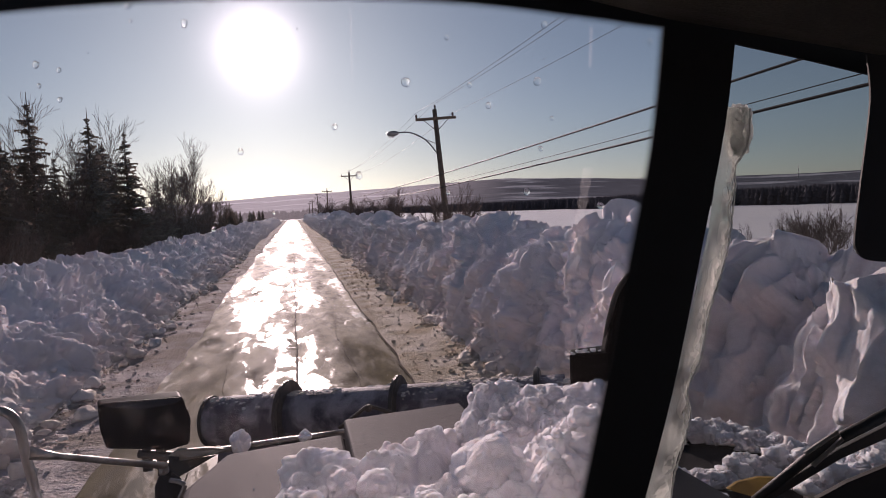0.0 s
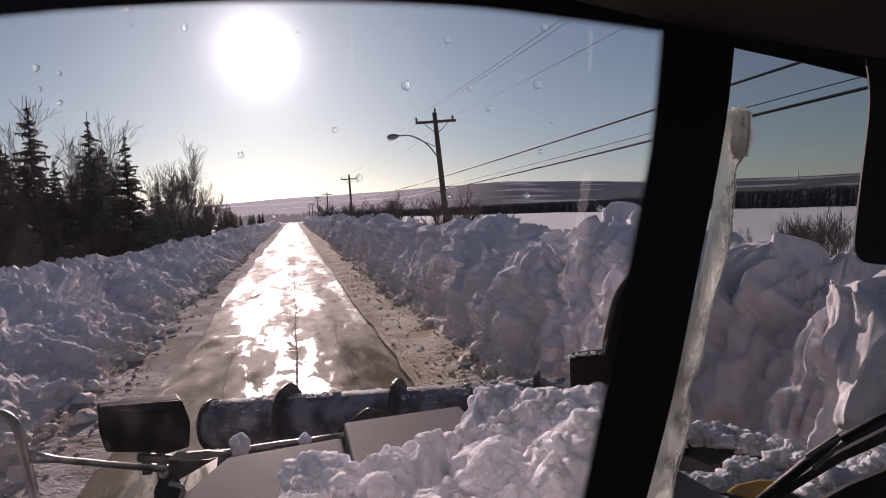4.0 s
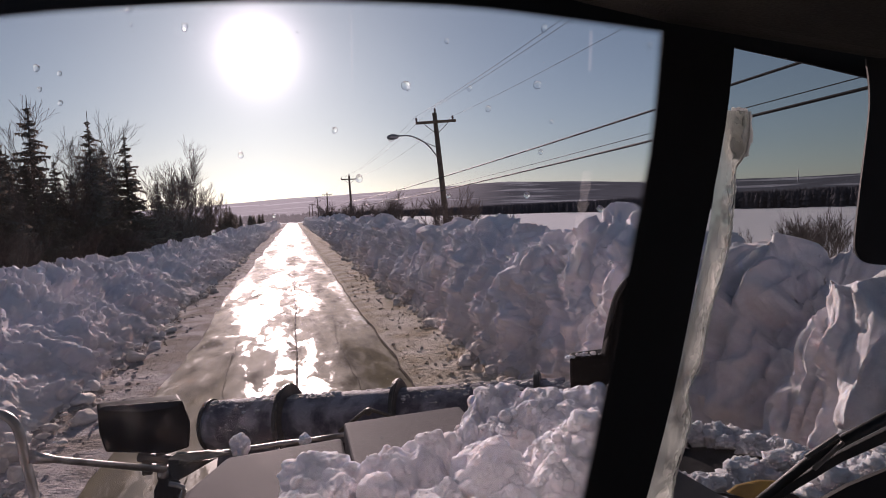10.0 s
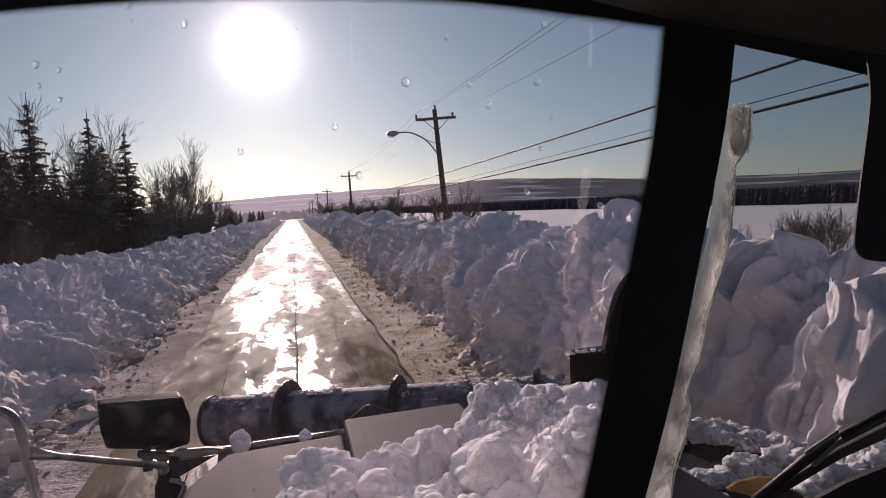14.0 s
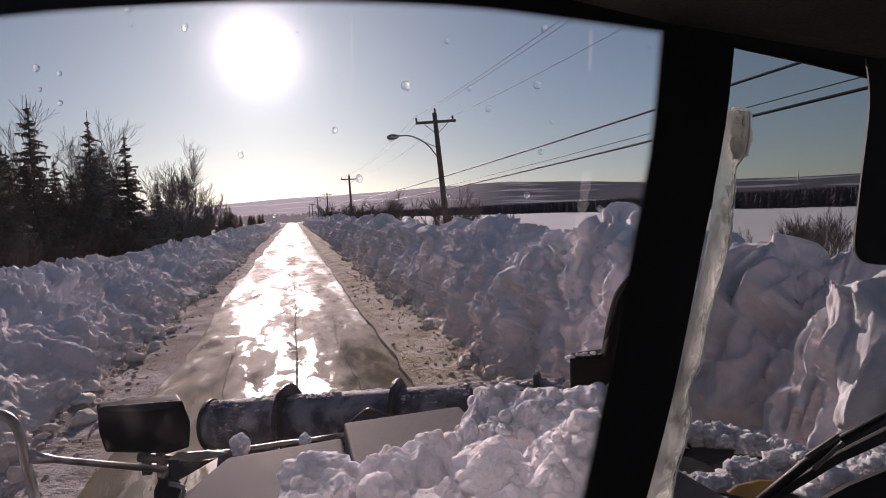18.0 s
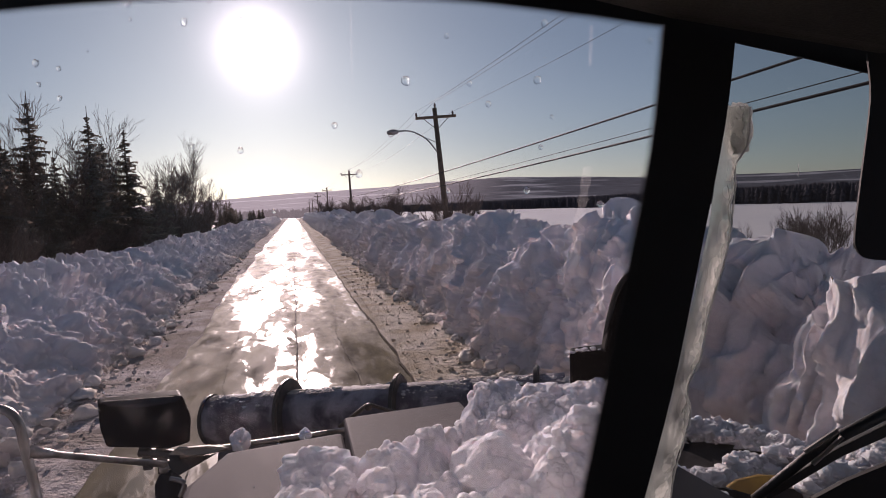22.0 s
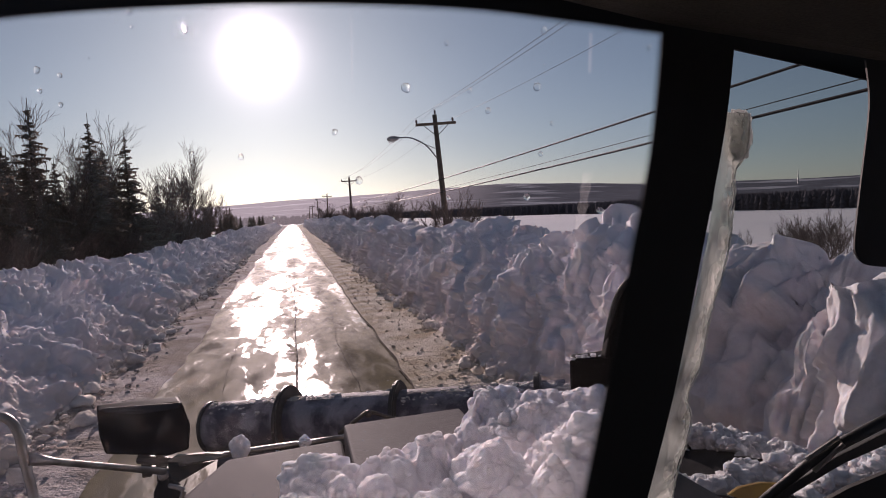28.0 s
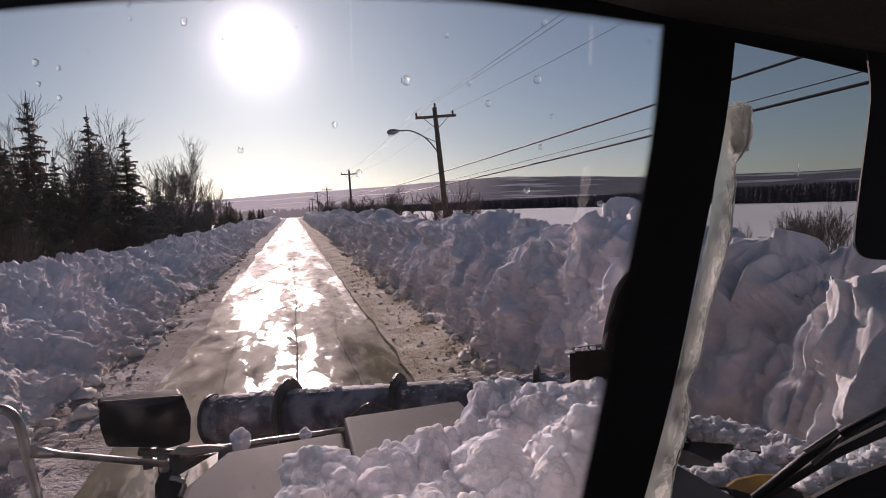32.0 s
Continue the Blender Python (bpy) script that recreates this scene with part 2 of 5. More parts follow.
def wet_asphalt():
    """Olive-grey asphalt with a damp sheen, ragged pools of meltwater in the wheel tracks, and dark bald patches."""
    m = bpy.data.materials.new("wet_asphalt")
    m.use_nodes = True
    n, l = m.node_tree.nodes, m.node_tree.links
    b = n["Principled BSDF"]
    co = n.new("ShaderNodeTexCoord")

    def noise_at(stretch, scale, detail, roughness=0.5, distortion=0.0):
        mapped, no = n.new("ShaderNodeMapping"), n.new("ShaderNodeTexNoise")
        mapped.inputs["Scale"].default_value = stretch
        l.new(co.outputs["Object"], mapped.inputs["Vector"])
        l.new(mapped.outputs[0], no.inputs["Vector"])
        for key, v in (("Scale", scale), ("Detail", detail), ("Roughness", roughness), ("Distortion", distortion)):
            no.inputs[key].default_value = v
        return no.outputs["Fac"]

    def calc(kind, a, second=None, third=None):
        k = n.new("ShaderNodeMath")
        k.operation = kind
        for slot, v in enumerate((a, second, third)):
            if isinstance(v, (int, float)):
                k.inputs[slot].default_value = v
            elif v is not None:
                l.new(v, k.inputs[slot])
        return k.outputs[0]

    def ramp(v, a, z, to_a=0.0, to_z=1.0):
        k = n.new("ShaderNodeMapRange")
        k.inputs["From Min"].default_value, k.inputs["From Max"].default_value = a, z
        k.inputs["To Min"].default_value, k.inputs["To Max"].default_value = to_a, to_z
        l.new(v, k.inputs["Value"])
        return k.outputs[0]

    apart = n.new("ShaderNodeSeparateXYZ")
    l.new(co.outputs["Object"], apart.inputs[0])
    across = apart.outputs["X"]
    # the worn wheel tracks hold the water: a broad one and a narrow one
    left = calc("EXPONENT", calc("MULTIPLY", calc("POWER", calc("ABSOLUTE", calc("ADD", across, 0.95)), 2.0), -2.4))
    right = calc("EXPONENT", calc("MULTIPLY", calc("POWER", calc("ABSOLUTE", calc("ADD", across, -0.42)), 2.0), -7.0))
    tracks = calc("MULTIPLY_ADD", right, 0.085, calc("MULTIPLY", left, 0.115))
    large = noise_at((1.0, 0.17, 1.0), 0.75, 3.0, 0.5, 0.3)
    ragged = noise_at((1.0, 0.33, 1.0), 3.2, 10.0, 0.62, 0.6)
    water = calc("ADD", calc("MULTIPLY_ADD", calc("SUBTRACT", ragged, 0.5), 0.62, large), tracks)
    pool = ramp(water, 0.57, 0.63)
    damp = ramp(water, 0.30, 0.56)
    fine = noise_at((1.0, 0.6, 1.0), 16.0, 6.0, 0.65)
    streak = noise_at((6.0, 0.5, 1.0), 1.0, 6.0)
    spots = noise_at((1.0, 0.35, 1.0), 1.7, 7.0, 0.6, 0.4)
    tone = n.new("ShaderNodeMix")
    tone.data_type = "RGBA"
    tone.inputs["A"].default_value, tone.inputs["B"].default_value = (0.030, 0.025, 0.013, 1), (0.160, 0.136, 0.070, 1)
    l.new(calc("ADD", calc("MULTIPLY_ADD", fine, 0.5, calc("MULTIPLY", streak, 0.5)), calc("MULTIPLY_ADD", spots, 2.2, -1.15)), tone.inputs["Factor"])
    l.new(tone.outputs["Result"], b.inputs["Base Color"])
    bald = ramp(spots, 0.34, 0.46)
    sheen = calc("MULTIPLY", calc("MULTIPLY", damp, bald), ramp(fine, 0.3, 0.7, 0.6, 1.25))
    l.new(calc("MULTIPLY_ADD", pool, 0.20, calc("MULTIPLY_ADD", sheen, 0.056, 0.009)), b.inputs["Specular IOR Level"])
    l.new(calc("SUBTRACT", calc("MULTIPLY_ADD", damp, -0.06, 0.72), calc("MULTIPLY", pool, 0.36)), b.inputs["Roughness"])
    grit = noise_at((1.0, 1.0, 1.0), 70.0, 5.0)
    bp = n.new("ShaderNodeBump")
    bp.inputs["Distance"].default_value = 0.006
    l.new(ramp(pool, 0.0, 1.0, 0.5, 0.03), bp.inputs["Strength"])
    l.new(grit, bp.inputs["Height"])
    l.new(bp.outputs[0], b.inputs["Normal"])
    b.inputs["IOR"].default_value, b.inputs["Specular Tint"].default_value = 1.33, (0.94, 1.0, 0.72, 1)
    return m


M_ROAD = wet_asphalt()


def window_glass(name, tint):
    """Thin cab glass with a faint gloss and a translucent veil imitating sun glare."""
    m = bpy.data.materials.new(name)
    m.use_nodes = True
    n, l = m.node_tree.nodes, m.node_tree.links
    n.clear()
    clear = n.new("ShaderNodeBsdfTransparent")
    clear.inputs["Color"].default_value = (*tint, 1)
    shine = n.new("ShaderNodeBsdfGlossy")
    shine.inputs["Roughness"].default_value = 0.02
    fres = n.new("ShaderNodeFresnel")
    fres.inputs["IOR"].default_value = 1.25
    mix = n.new("ShaderNodeMixShader")
    out = n.new("ShaderNodeOutputMaterial")
    # pale translucent layer added to lift dark tones like veiling glare
    veil = n.new("ShaderNodeBsdfTranslucent")
    veil.inputs["Color"].default_value = (0.75, 0.72, 0.70, 1)
    film = n.new("ShaderNodeMixShader")
    co = n.new("ShaderNodeTexCoord")
    veil_noise = n.new("ShaderNodeTexNoise")
    veil_noise.inputs["Scale"].default_value, veil_noise.inputs["Detail"].default_value = 3.0, 5.0
    share = n.new("ShaderNodeMapRange")
    share.inputs["From Min"].default_value, share.inputs["From Max"].default_value = 0.3, 0.7
    share.inputs["To Min"].default_value, share.inputs["To Max"].default_value = 0.0008, 0.0026
    l.new(co.outputs["Object"], veil_noise.inputs["Vector"])
    l.new(veil_noise.outputs["Fac"], share.inputs["Value"])
    l.new(share.outputs[0], film.inputs[0])
    l.new(clear.outputs[0], film.inputs[1])
    l.new(veil.outputs[0], film.inputs[2])
    l.new(fres.outputs[0], mix.inputs[0])
    l.new(film.outputs[0], mix.inputs[1])
    l.new(shine.outputs[0], mix.inputs[2])
    l.new(mix.outputs[0], out.inputs["Surface"])
    return m


def clear_stuff(name, rough, ior, tint, milky=0.0, milk=(0.74, 0.745, 0.74)):
    """Water or ice; milky mixes in a translucent white."""
    m = bpy.data.materials.new(name)
    m.use_nodes = True
    n, l = m.node_tree.nodes, m.node_tree.links
    n.clear()
    g = n.new("ShaderNodeBsdfGlass")
    g.inputs["Roughness"].default_value, g.inputs["IOR"].default_value, g.inputs["Color"].default_value = rough, ior, (*tint, 1)
    out = n.new("ShaderNodeOutputMaterial")
    if not milky:
        l.new(g.outputs[0], out.inputs["Surface"])
        return m
    t = n.new("ShaderNodeBsdfTranslucent")
    t.inputs["Color"].default_value = (*milk, 1)
    d = n.new("ShaderNodeBsdfDiffuse")
    d.inputs["Color"].default_value = (*milk, 1)
    co = n.new("ShaderNodeTexCoord")
    no = n.new("ShaderNodeTexNoise")
    no.inputs["Scale"].default_value, no.inputs["Detail"].default_value = 17.0, 8.0
    l.new(co.outputs["Object"], no.inputs["Vector"])
    white = n.new("ShaderNodeMixShader")
    white.inputs[0].default_value = 0.5
    l.new(t.outputs[0], white.inputs[1])
    l.new(d.outputs[0], white.inputs[2])
    share = n.new("ShaderNodeMapRange")
    share.inputs["From Min"].default_value, share.inputs["From Max"].default_value = 0.3, 0.7
    share.inputs["To Min"].default_value, share.inputs["To Max"].default_value = milky - 0.45, min(1.0, milky + 0.4)
    l.new(no.outputs["Fac"], share.inputs["Value"])
    mix = n.new("ShaderNodeMixShader")
    l.new(share.outputs[0], mix.inputs[0])
    l.new(g.outputs[0], mix.inputs[1])
    l.new(white.outputs[0], mix.inputs[2])
    l.new(mix.outputs[0], out.inputs["Surface"])
    return m


M_GLASS = window_glass("cab_glass", (0.95, 0.95, 0.95))
M_TINTED = window_glass("tinted_glass", (0.77, 0.79, 0.785))


def drop_water():
    """A flat drop: mostly clear, partly a lens."""
    m = bpy.data.materials.new("drop_water")
    m.use_nodes = True
    n, l = m.node_tree.nodes, m.node_tree.links
    n.clear()
    g, t, mix, out = (n.new(k) for k in ("ShaderNodeBsdfGlass", "ShaderNodeBsdfTransparent", "ShaderNodeMixShader", "ShaderNodeOutputMaterial"))
    g.inputs["IOR"].default_value, g.inputs["Roughness"].default_value = 1.33, 0.05
    mix.inputs[0].default_value = 0.45
    l.new(t.outputs[0], mix.inputs[1])
    l.new(g.outputs[0], mix.inputs[2])
    l.new(mix.outputs[0], out.inputs["Surface"])
    return m


M_DROP = drop_water()
M_WATER = clear_stuff("water", 0.0, 1.33, (0.97, 0.98, 1.0))
M_ICE = clear_stuff("window_ice", 0.3, 1.31, (0.74, 0.76, 0.72), milky=0.55, milk=(0.62, 0.63, 0.59))
M_RIME = clear_stuff("window_rime", 0.4, 1.31, (0.9, 0.9, 0.9), milky=1.25, milk=(0.80, 0.80, 0.79))


def dried_streak():
    """A faint milky run of dried water."""
    m = bpy.data.materials.new("dried_streak")
    m.use_nodes = True
    n, l = m.node_tree.nodes, m.node_tree.links
    n.clear()
    clear, milk, mix, out = (n.new(k) for k in ("ShaderNodeBsdfTransparent", "ShaderNodeBsdfTranslucent", "ShaderNodeMixShader", "ShaderNodeOutputMaterial"))
    milk.inputs["Color"].default_value = (0.9, 0.9, 0.9, 1)
    co, no, share = n.new("ShaderNodeTexCoord"), n.new("ShaderNodeTexNoise"), n.new("ShaderNodeMapRange")
    no.inputs["Scale"].default_value = 60.0
    share.inputs["To Min"].default_value, share.inputs["To Max"].default_value = -0.02, 0.12
    l.new(co.outputs["Object"], no.inputs["Vector"])
    l.new(no.outputs["Fac"], share.inputs["Value"])
    l.new(share.outputs[0], mix.inputs[0])
    l.new(clear.outputs[0], mix.inputs[1])
    l.new(milk.outputs[0], mix.inputs[2])
    l.new(mix.outputs[0], out.inputs["Surface"])
    return m


M_STREAK = dried_streak()

# ---- tools for building ----
rng = np.random.default_rng(7)


def lattice(p, seed):
    """Smooth noise from -1 to 1 at an (n, 3) array of places."""
    i = np.floor(p).astype(np.int64)
    f = p - i
    f = f * f * f * (f * (f * 6 - 15) + 10)
    total = np.zeros(len(p))
    for dx in (0, 1):
        for dy in (0, 1):
            for dz in (0, 1):
                h = (i[:, 0] + dx) * 73856093 ^ (i[:, 1] + dy) * 19349663 ^ (i[:, 2] + dz) * 83492791 ^ seed * 2654435
                h = (h ^ (h >> 13)) * 1274126177 & 0x7FFFFFFF
                v = (h ^ (h >> 16)) % 65536 / 32767.5 - 1
                total += v * (f[:, 0] if dx else 1 - f[:, 0]) * (f[:, 1] if dy else 1 - f[:, 1]) * (f[:, 2] if dz else 1 - f[:, 2])
    return total


def fbm(p, octaves=4, seed=1):
    total, amp = np.zeros(len(p)), 1.0
    for o in range(octaves):
        total += amp * lattice(p * 2.03 ** o + o * 17.3, seed + o)
        amp *= 0.5
    return total / 1.9


def clods(p, seed=1):
    """Round lumps: 1 at a lump's middle, 0 at the seams between lumps."""
    i = np.floor(p).astype(np.int64)
    first, second = np.full(len(p), 9.0), np.full(len(p), 9.0)
    for dx in (-1, 0, 1):
        for dy in (-1, 0, 1):
            for dz in (-1, 0, 1):
                c = i + np.array((dx, dy, dz))
                h = c[:, 0] * 73856093 ^ c[:, 1] * 19349663 ^ c[:, 2] * 83492791 ^ seed * 2654435
                h = (h ^ (h >> 13)) * 1274126177 & 0x7FFFFFFF
                o = np.stack([(h >> s) % 1024 / 1024 for s in (0, 9, 18)], 1)
                d = ((c + o - p) ** 2).sum(1)
                nearer = d < first
                second = np.where(nearer, first, np.minimum(second, d))
                first = np.where(nearer, d, first)
    return np.clip(np.sqrt(second) - np.sqrt(first), 0, 1)


def billows(p, seed=1):
    """Crowded round heads with sharp creases between, as on broken snow: 0 to 1."""
    i = np.floor(p).astype(np.int64)
    best = np.full(len(p), 9.0)
    for dx in (-1, 0, 1):
        for dy in (-1, 0, 1):
            for dz in (-1, 0, 1):
                c = i + np.array((dx, dy, dz))
                h = c[:, 0] * 73856093 ^ c[:, 1] * 19349663 ^ c[:, 2] * 83492791 ^ seed * 2654435
                h = (h ^ (h >> 13)) * 1274126177 & 0x7FFFFFFF
                o = np.stack([(h >> s) % 1024 / 1024 for s in (0, 9, 18)], 1)
                best = np.minimum(best, ((c + o - p) ** 2).sum(1))
    return np.clip(1 - best, 0, 1)


def chips(p, seed=1):
    """One level for each broken block, with steps between the blocks: -1 to 1."""
    i = np.floor(p).astype(np.int64)
    first, level = np.full(len(p), 9.0), np.zeros(len(p))
    for dx in (-1, 0, 1):
        for dy in (-1, 0, 1):
            for dz in (-1, 0, 1):
                c = i + np.array((dx, dy, dz))
                h = c[:, 0] * 73856093 ^ c[:, 1] * 19349663 ^ c[:, 2] * 83492791 ^ seed * 2654435
                h = (h ^ (h >> 13)) * 1274126177 & 0x7FFFFFFF
                o = np.stack([(h >> s) % 1024 / 1024 for s in (0, 9, 18)], 1)
                d = ((c + o - p) ** 2).sum(1)
                nearer = d < first
                tilt = ((c + o - p) * (o - 0.5)).sum(1)
                level = np.where(nearer, (h >> 5) % 512 / 256 - 1 + 1.6 * tilt, level)
                first = np.where(nearer, d, first)
    return level


def mesh_np(name, verts, faces, mat, parent=None, smooth=True, label=""):
    me = bpy.data.meshes.new(name)
    me.from_pydata(np.asarray(verts).tolist(), [], np.asarray(faces).tolist() if not isinstance(faces, list) else faces)
    me.materials.append(mat)
    if smooth:
        me.shade_smooth()
    me.update()
    ob = new(name, me)
    if parent:
        ob.parent = parent
        ob.matrix_parent_inverse = parent.matrix_basis.inverted()
    if label:
        tagged(ob, label)
    return ob


def grid_faces(rows, cols):
    a = np.arange(rows * cols).reshape(rows, cols)
    return np.stack([a[:-1, :-1], a[:-1, 1:], a[1:, 1:], a[1:, :-1]], -1).reshape(-1, 4)


def part(name, bm, mat, parent=None, label="", smooth=False):
    me = bpy.data.meshes.new(name)
    bmesh.ops.recalc_face_normals(bm, faces=bm.faces)
    bm.to_mesh(me)
    bm.free()
    me.materials.append(mat)
    if smooth:
        me.shade_smooth()
    ob = new(name, me)
    if parent:
        ob.parent = parent
        ob.matrix_parent_inverse = parent.matrix_basis.inverted()
    if label:
        tagged(ob, label)
    return ob


def slab(points, way, bevel=0.0, segments=2):
    """A plate with this outline, made thick along way."""
    bm = bmesh.new()
    vs = [bm.verts.new(p) for p in points]
    f = bm.faces.new(vs)
    got = bmesh.ops.extrude_face_region(bm, geom=[f])
    bmesh.ops.translate(bm, verts=[v for v in got["geom"] if isinstance(v, bmesh.types.BMVert)], vec=Vector(way))
    if bevel:
        bmesh.ops.bevel(bm, geom=list(bm.edges), offset=bevel, segments=segments, affect="EDGES", profile=0.6)
    return bm


def smooth_line(points, steps=6):
    """A soft curve through the points."""
    pts = [Vector(p) for p in points]
    out = []
    for i in range(len(pts) - 1):
        a, b, c, d = pts[max(i - 1, 0)], pts[i], pts[i + 1], pts[min(i + 2, len(pts) - 1)]
        for s in range(steps):
            t = s / steps
            out.append(0.5 * ((2 * b) + (c - a) * t + (2 * a - 5 * b + 4 * c - d) * t * t + (3 * b - a - 3 * c + d) * t ** 3))
    return out + [pts[-1]]


def tube(points, radii, sides=10, bm=None, flat=1.0):
    """A round bar along the points; radii is a number or one for each point."""
    bm = bm or bmesh.new()
    pts = [Vector(p) for p in points]
    if not isinstance(radii, (list, tuple)):
        radii = [radii] * len(pts)
    rings = []
    for i, p in enumerate(pts):
        d = (pts[min(i + 1, len(pts) - 1)] - pts[max(i - 1, 0)]).normalized()
        side = d.cross(Vector((0, 0, 1)))
        side = side.normalized() if side.length > 0.05 else Vector((1, 0, 0))
        up = side.cross(d)
        rings.append([bm.verts.new(p + radii[i] * (side * math.cos(k * math.tau / sides) + up * flat * math.sin(k * math.tau / sides))) for k in range(sides)])
    for a, b in zip(rings, rings[1:]):
        for k in range(sides):
            bm.faces.new((a[k], a[(k + 1) % sides], b[(k + 1) % sides], b[k]))
    bm.faces.new(rings[0][::-1])
    bm.faces.new(rings[-1])
    return bm


def box(size, at=(0, 0, 0), bevel=0.0, turn=None):
    bm = bmesh.new()
    bmesh.ops.create_cube(bm, size=1, matrix=Matrix.Diagonal((*size, 1)))
    if bevel:
        bmesh.ops.bevel(bm, geom=list(bm.edges), offset=bevel, segments=3, affect="EDGES", profile=0.6)
    bm.transform(Matrix.Translation(at) @ (turn or Matrix.Identity(4)))
    return bm


def lump(radius, seed, at=(0, 0, 0), rough=0.35, level=3, flat=1.0):
    """A broken clod of snow."""
    bm = bmesh.new()
    bmesh.ops.create_icosphere(bm, subdivisions=level, radius=1)
    p = np.array([v.co[:] for v in bm.verts])
    s = 1 + rough * fbm(p * 1.3 + seed * 7.1, 4, seed)
    for v, k in zip(bm.verts, s):
        v.co = v.co * k * radius
        v.co.z *= flat
    bm.transform(Matrix.Translation(at))
    return bm


def lump_arrays(centres, radii, seed, level=1, rough=0.45, flat=0.75):
    """Many clods in one mesh: vertices and faces."""
    bm = bmesh.new()
    bmesh.ops.create_icosphere(bm, subdivisions=level, radius=1)
    base = np.array([v.co[:] for v in bm.verts])
    tri = np.array([[v.index for v in f.verts] for f in bm.faces])
    bm.free()
    centres, radii = np.asarray(centres), np.asarray(radii)
    p = base[None] + rng.uniform(-50, 50, (len(centres), 1, 3))
    k = 1 + rough * fbm(p.reshape(-1, 3) * (1.1 if rough < 0.6 else 2.1), 3, seed).reshape(len(centres), -1, 1)
    v = base[None] * k * radii[:, None, None] * rng.uniform(0.7, 1.3, (len(centres), 1, 3))
    v[:, :, 2] *= flat
    v += centres[:, None]
    f = tri[None] + (np.arange(len(centres)) * len(base))[:, None, None]
    return v.reshape(-1, 3), f.reshape(-1, 3)

# ---- the ground, the road, the snow banks ----
ROAD_L, ROAD_R = -2.65, 1.85


def steps(stops):
    """Growing steps: (from, to, step) runs joined into one row."""
    row = [stops[0][0]]
    for a, b, s in stops:
        n = max(1, round((b - a) / s))
        row += list(a + (b - a) * np.arange(1, n + 1) / n)
    return np.array(row)


def ground_height(x, y):
    right = 1.15 * np.clip((x - 4.6) / 2.5, 0, 1)
    left = 0.45 * np.clip((-x - 5.0) / 3, 0, 1)
    p = np.stack([x * 0.06, y * 0.06, np.zeros_like(x)], -1).reshape(-1, 3)
    away = np.clip((np.abs(x) - 7) / 12, 0, 1)
    return right + left + (0.18 * fbm(p, 3, 5)).reshape(x.shape) * away - 0.012


gx = np.concatenate([-steps([(9, 40, 3), (40, 300, 26), (300, 3000, 300)])[::-1], steps([(-8, 8, 0.5)]), steps([(9, 40, 1.5), (40, 130, 5), (130, 400, 30), (400, 3000, 300)])])
gy = np.concatenate([-steps([(12, 60, 6), (60, 600, 90), (600, 3000, 400)])[::-1], steps([(-10, 60, 1.5), (60, 200, 5), (200, 600, 40), (600, 3000, 300)])])
GX, GY = np.meshgrid(gx, gy)
ground = mesh_np("ground", np.stack([GX, GY, ground_height(GX, GY)], -1).reshape(-1, 3), grid_faces(len(gy), len(gx)), M_FIELD)
tagged(ground, "wide open snow-covered farmland, wind-packed and white", "snowy ground", kind="structure")

# road surface, with shallow ruts and a frayed crack along its right edge
ry = np.concatenate([steps([(-100, 3, 1.0)]), np.geomspace(3.1, 320, 700)])
rx = np.linspace(0, 1, 60)
RY, RT = np.meshgrid(ry, rx, indexing="ij")
edge_r = ROAD_R + 0.10 * fbm(np.stack([RY.ravel() * 0.55, RY.ravel() * 0, RY.ravel() * 0], -1), 4, 3).reshape(RY.shape)
edge_l = ROAD_L + 0.38 * fbm(np.stack([RY.ravel() * 0.35, RY.ravel() * 0 + 9, RY.ravel() * 0], -1), 4, 4).reshape(RY.shape)
RX = edge_l + (edge_r - edge_l) * RT
rz = 0.012 + 0.006 * fbm(np.stack([RX.ravel() * 1.5, RY.ravel() * 0.3, RX.ravel() * 0], -1), 3, 6).reshape(RY.shape) - 0.012 * np.exp(-((RX + 0.05) / 0.05) ** 2)
road = mesh_np("road", np.stack([RX, RY, rz], -1).reshape(-1, 3), grid_faces(len(ry), len(rx)), M_ROAD)
tagged(road, "wet dark asphalt road with glinting meltwater and ruts", "road", kind="structure")


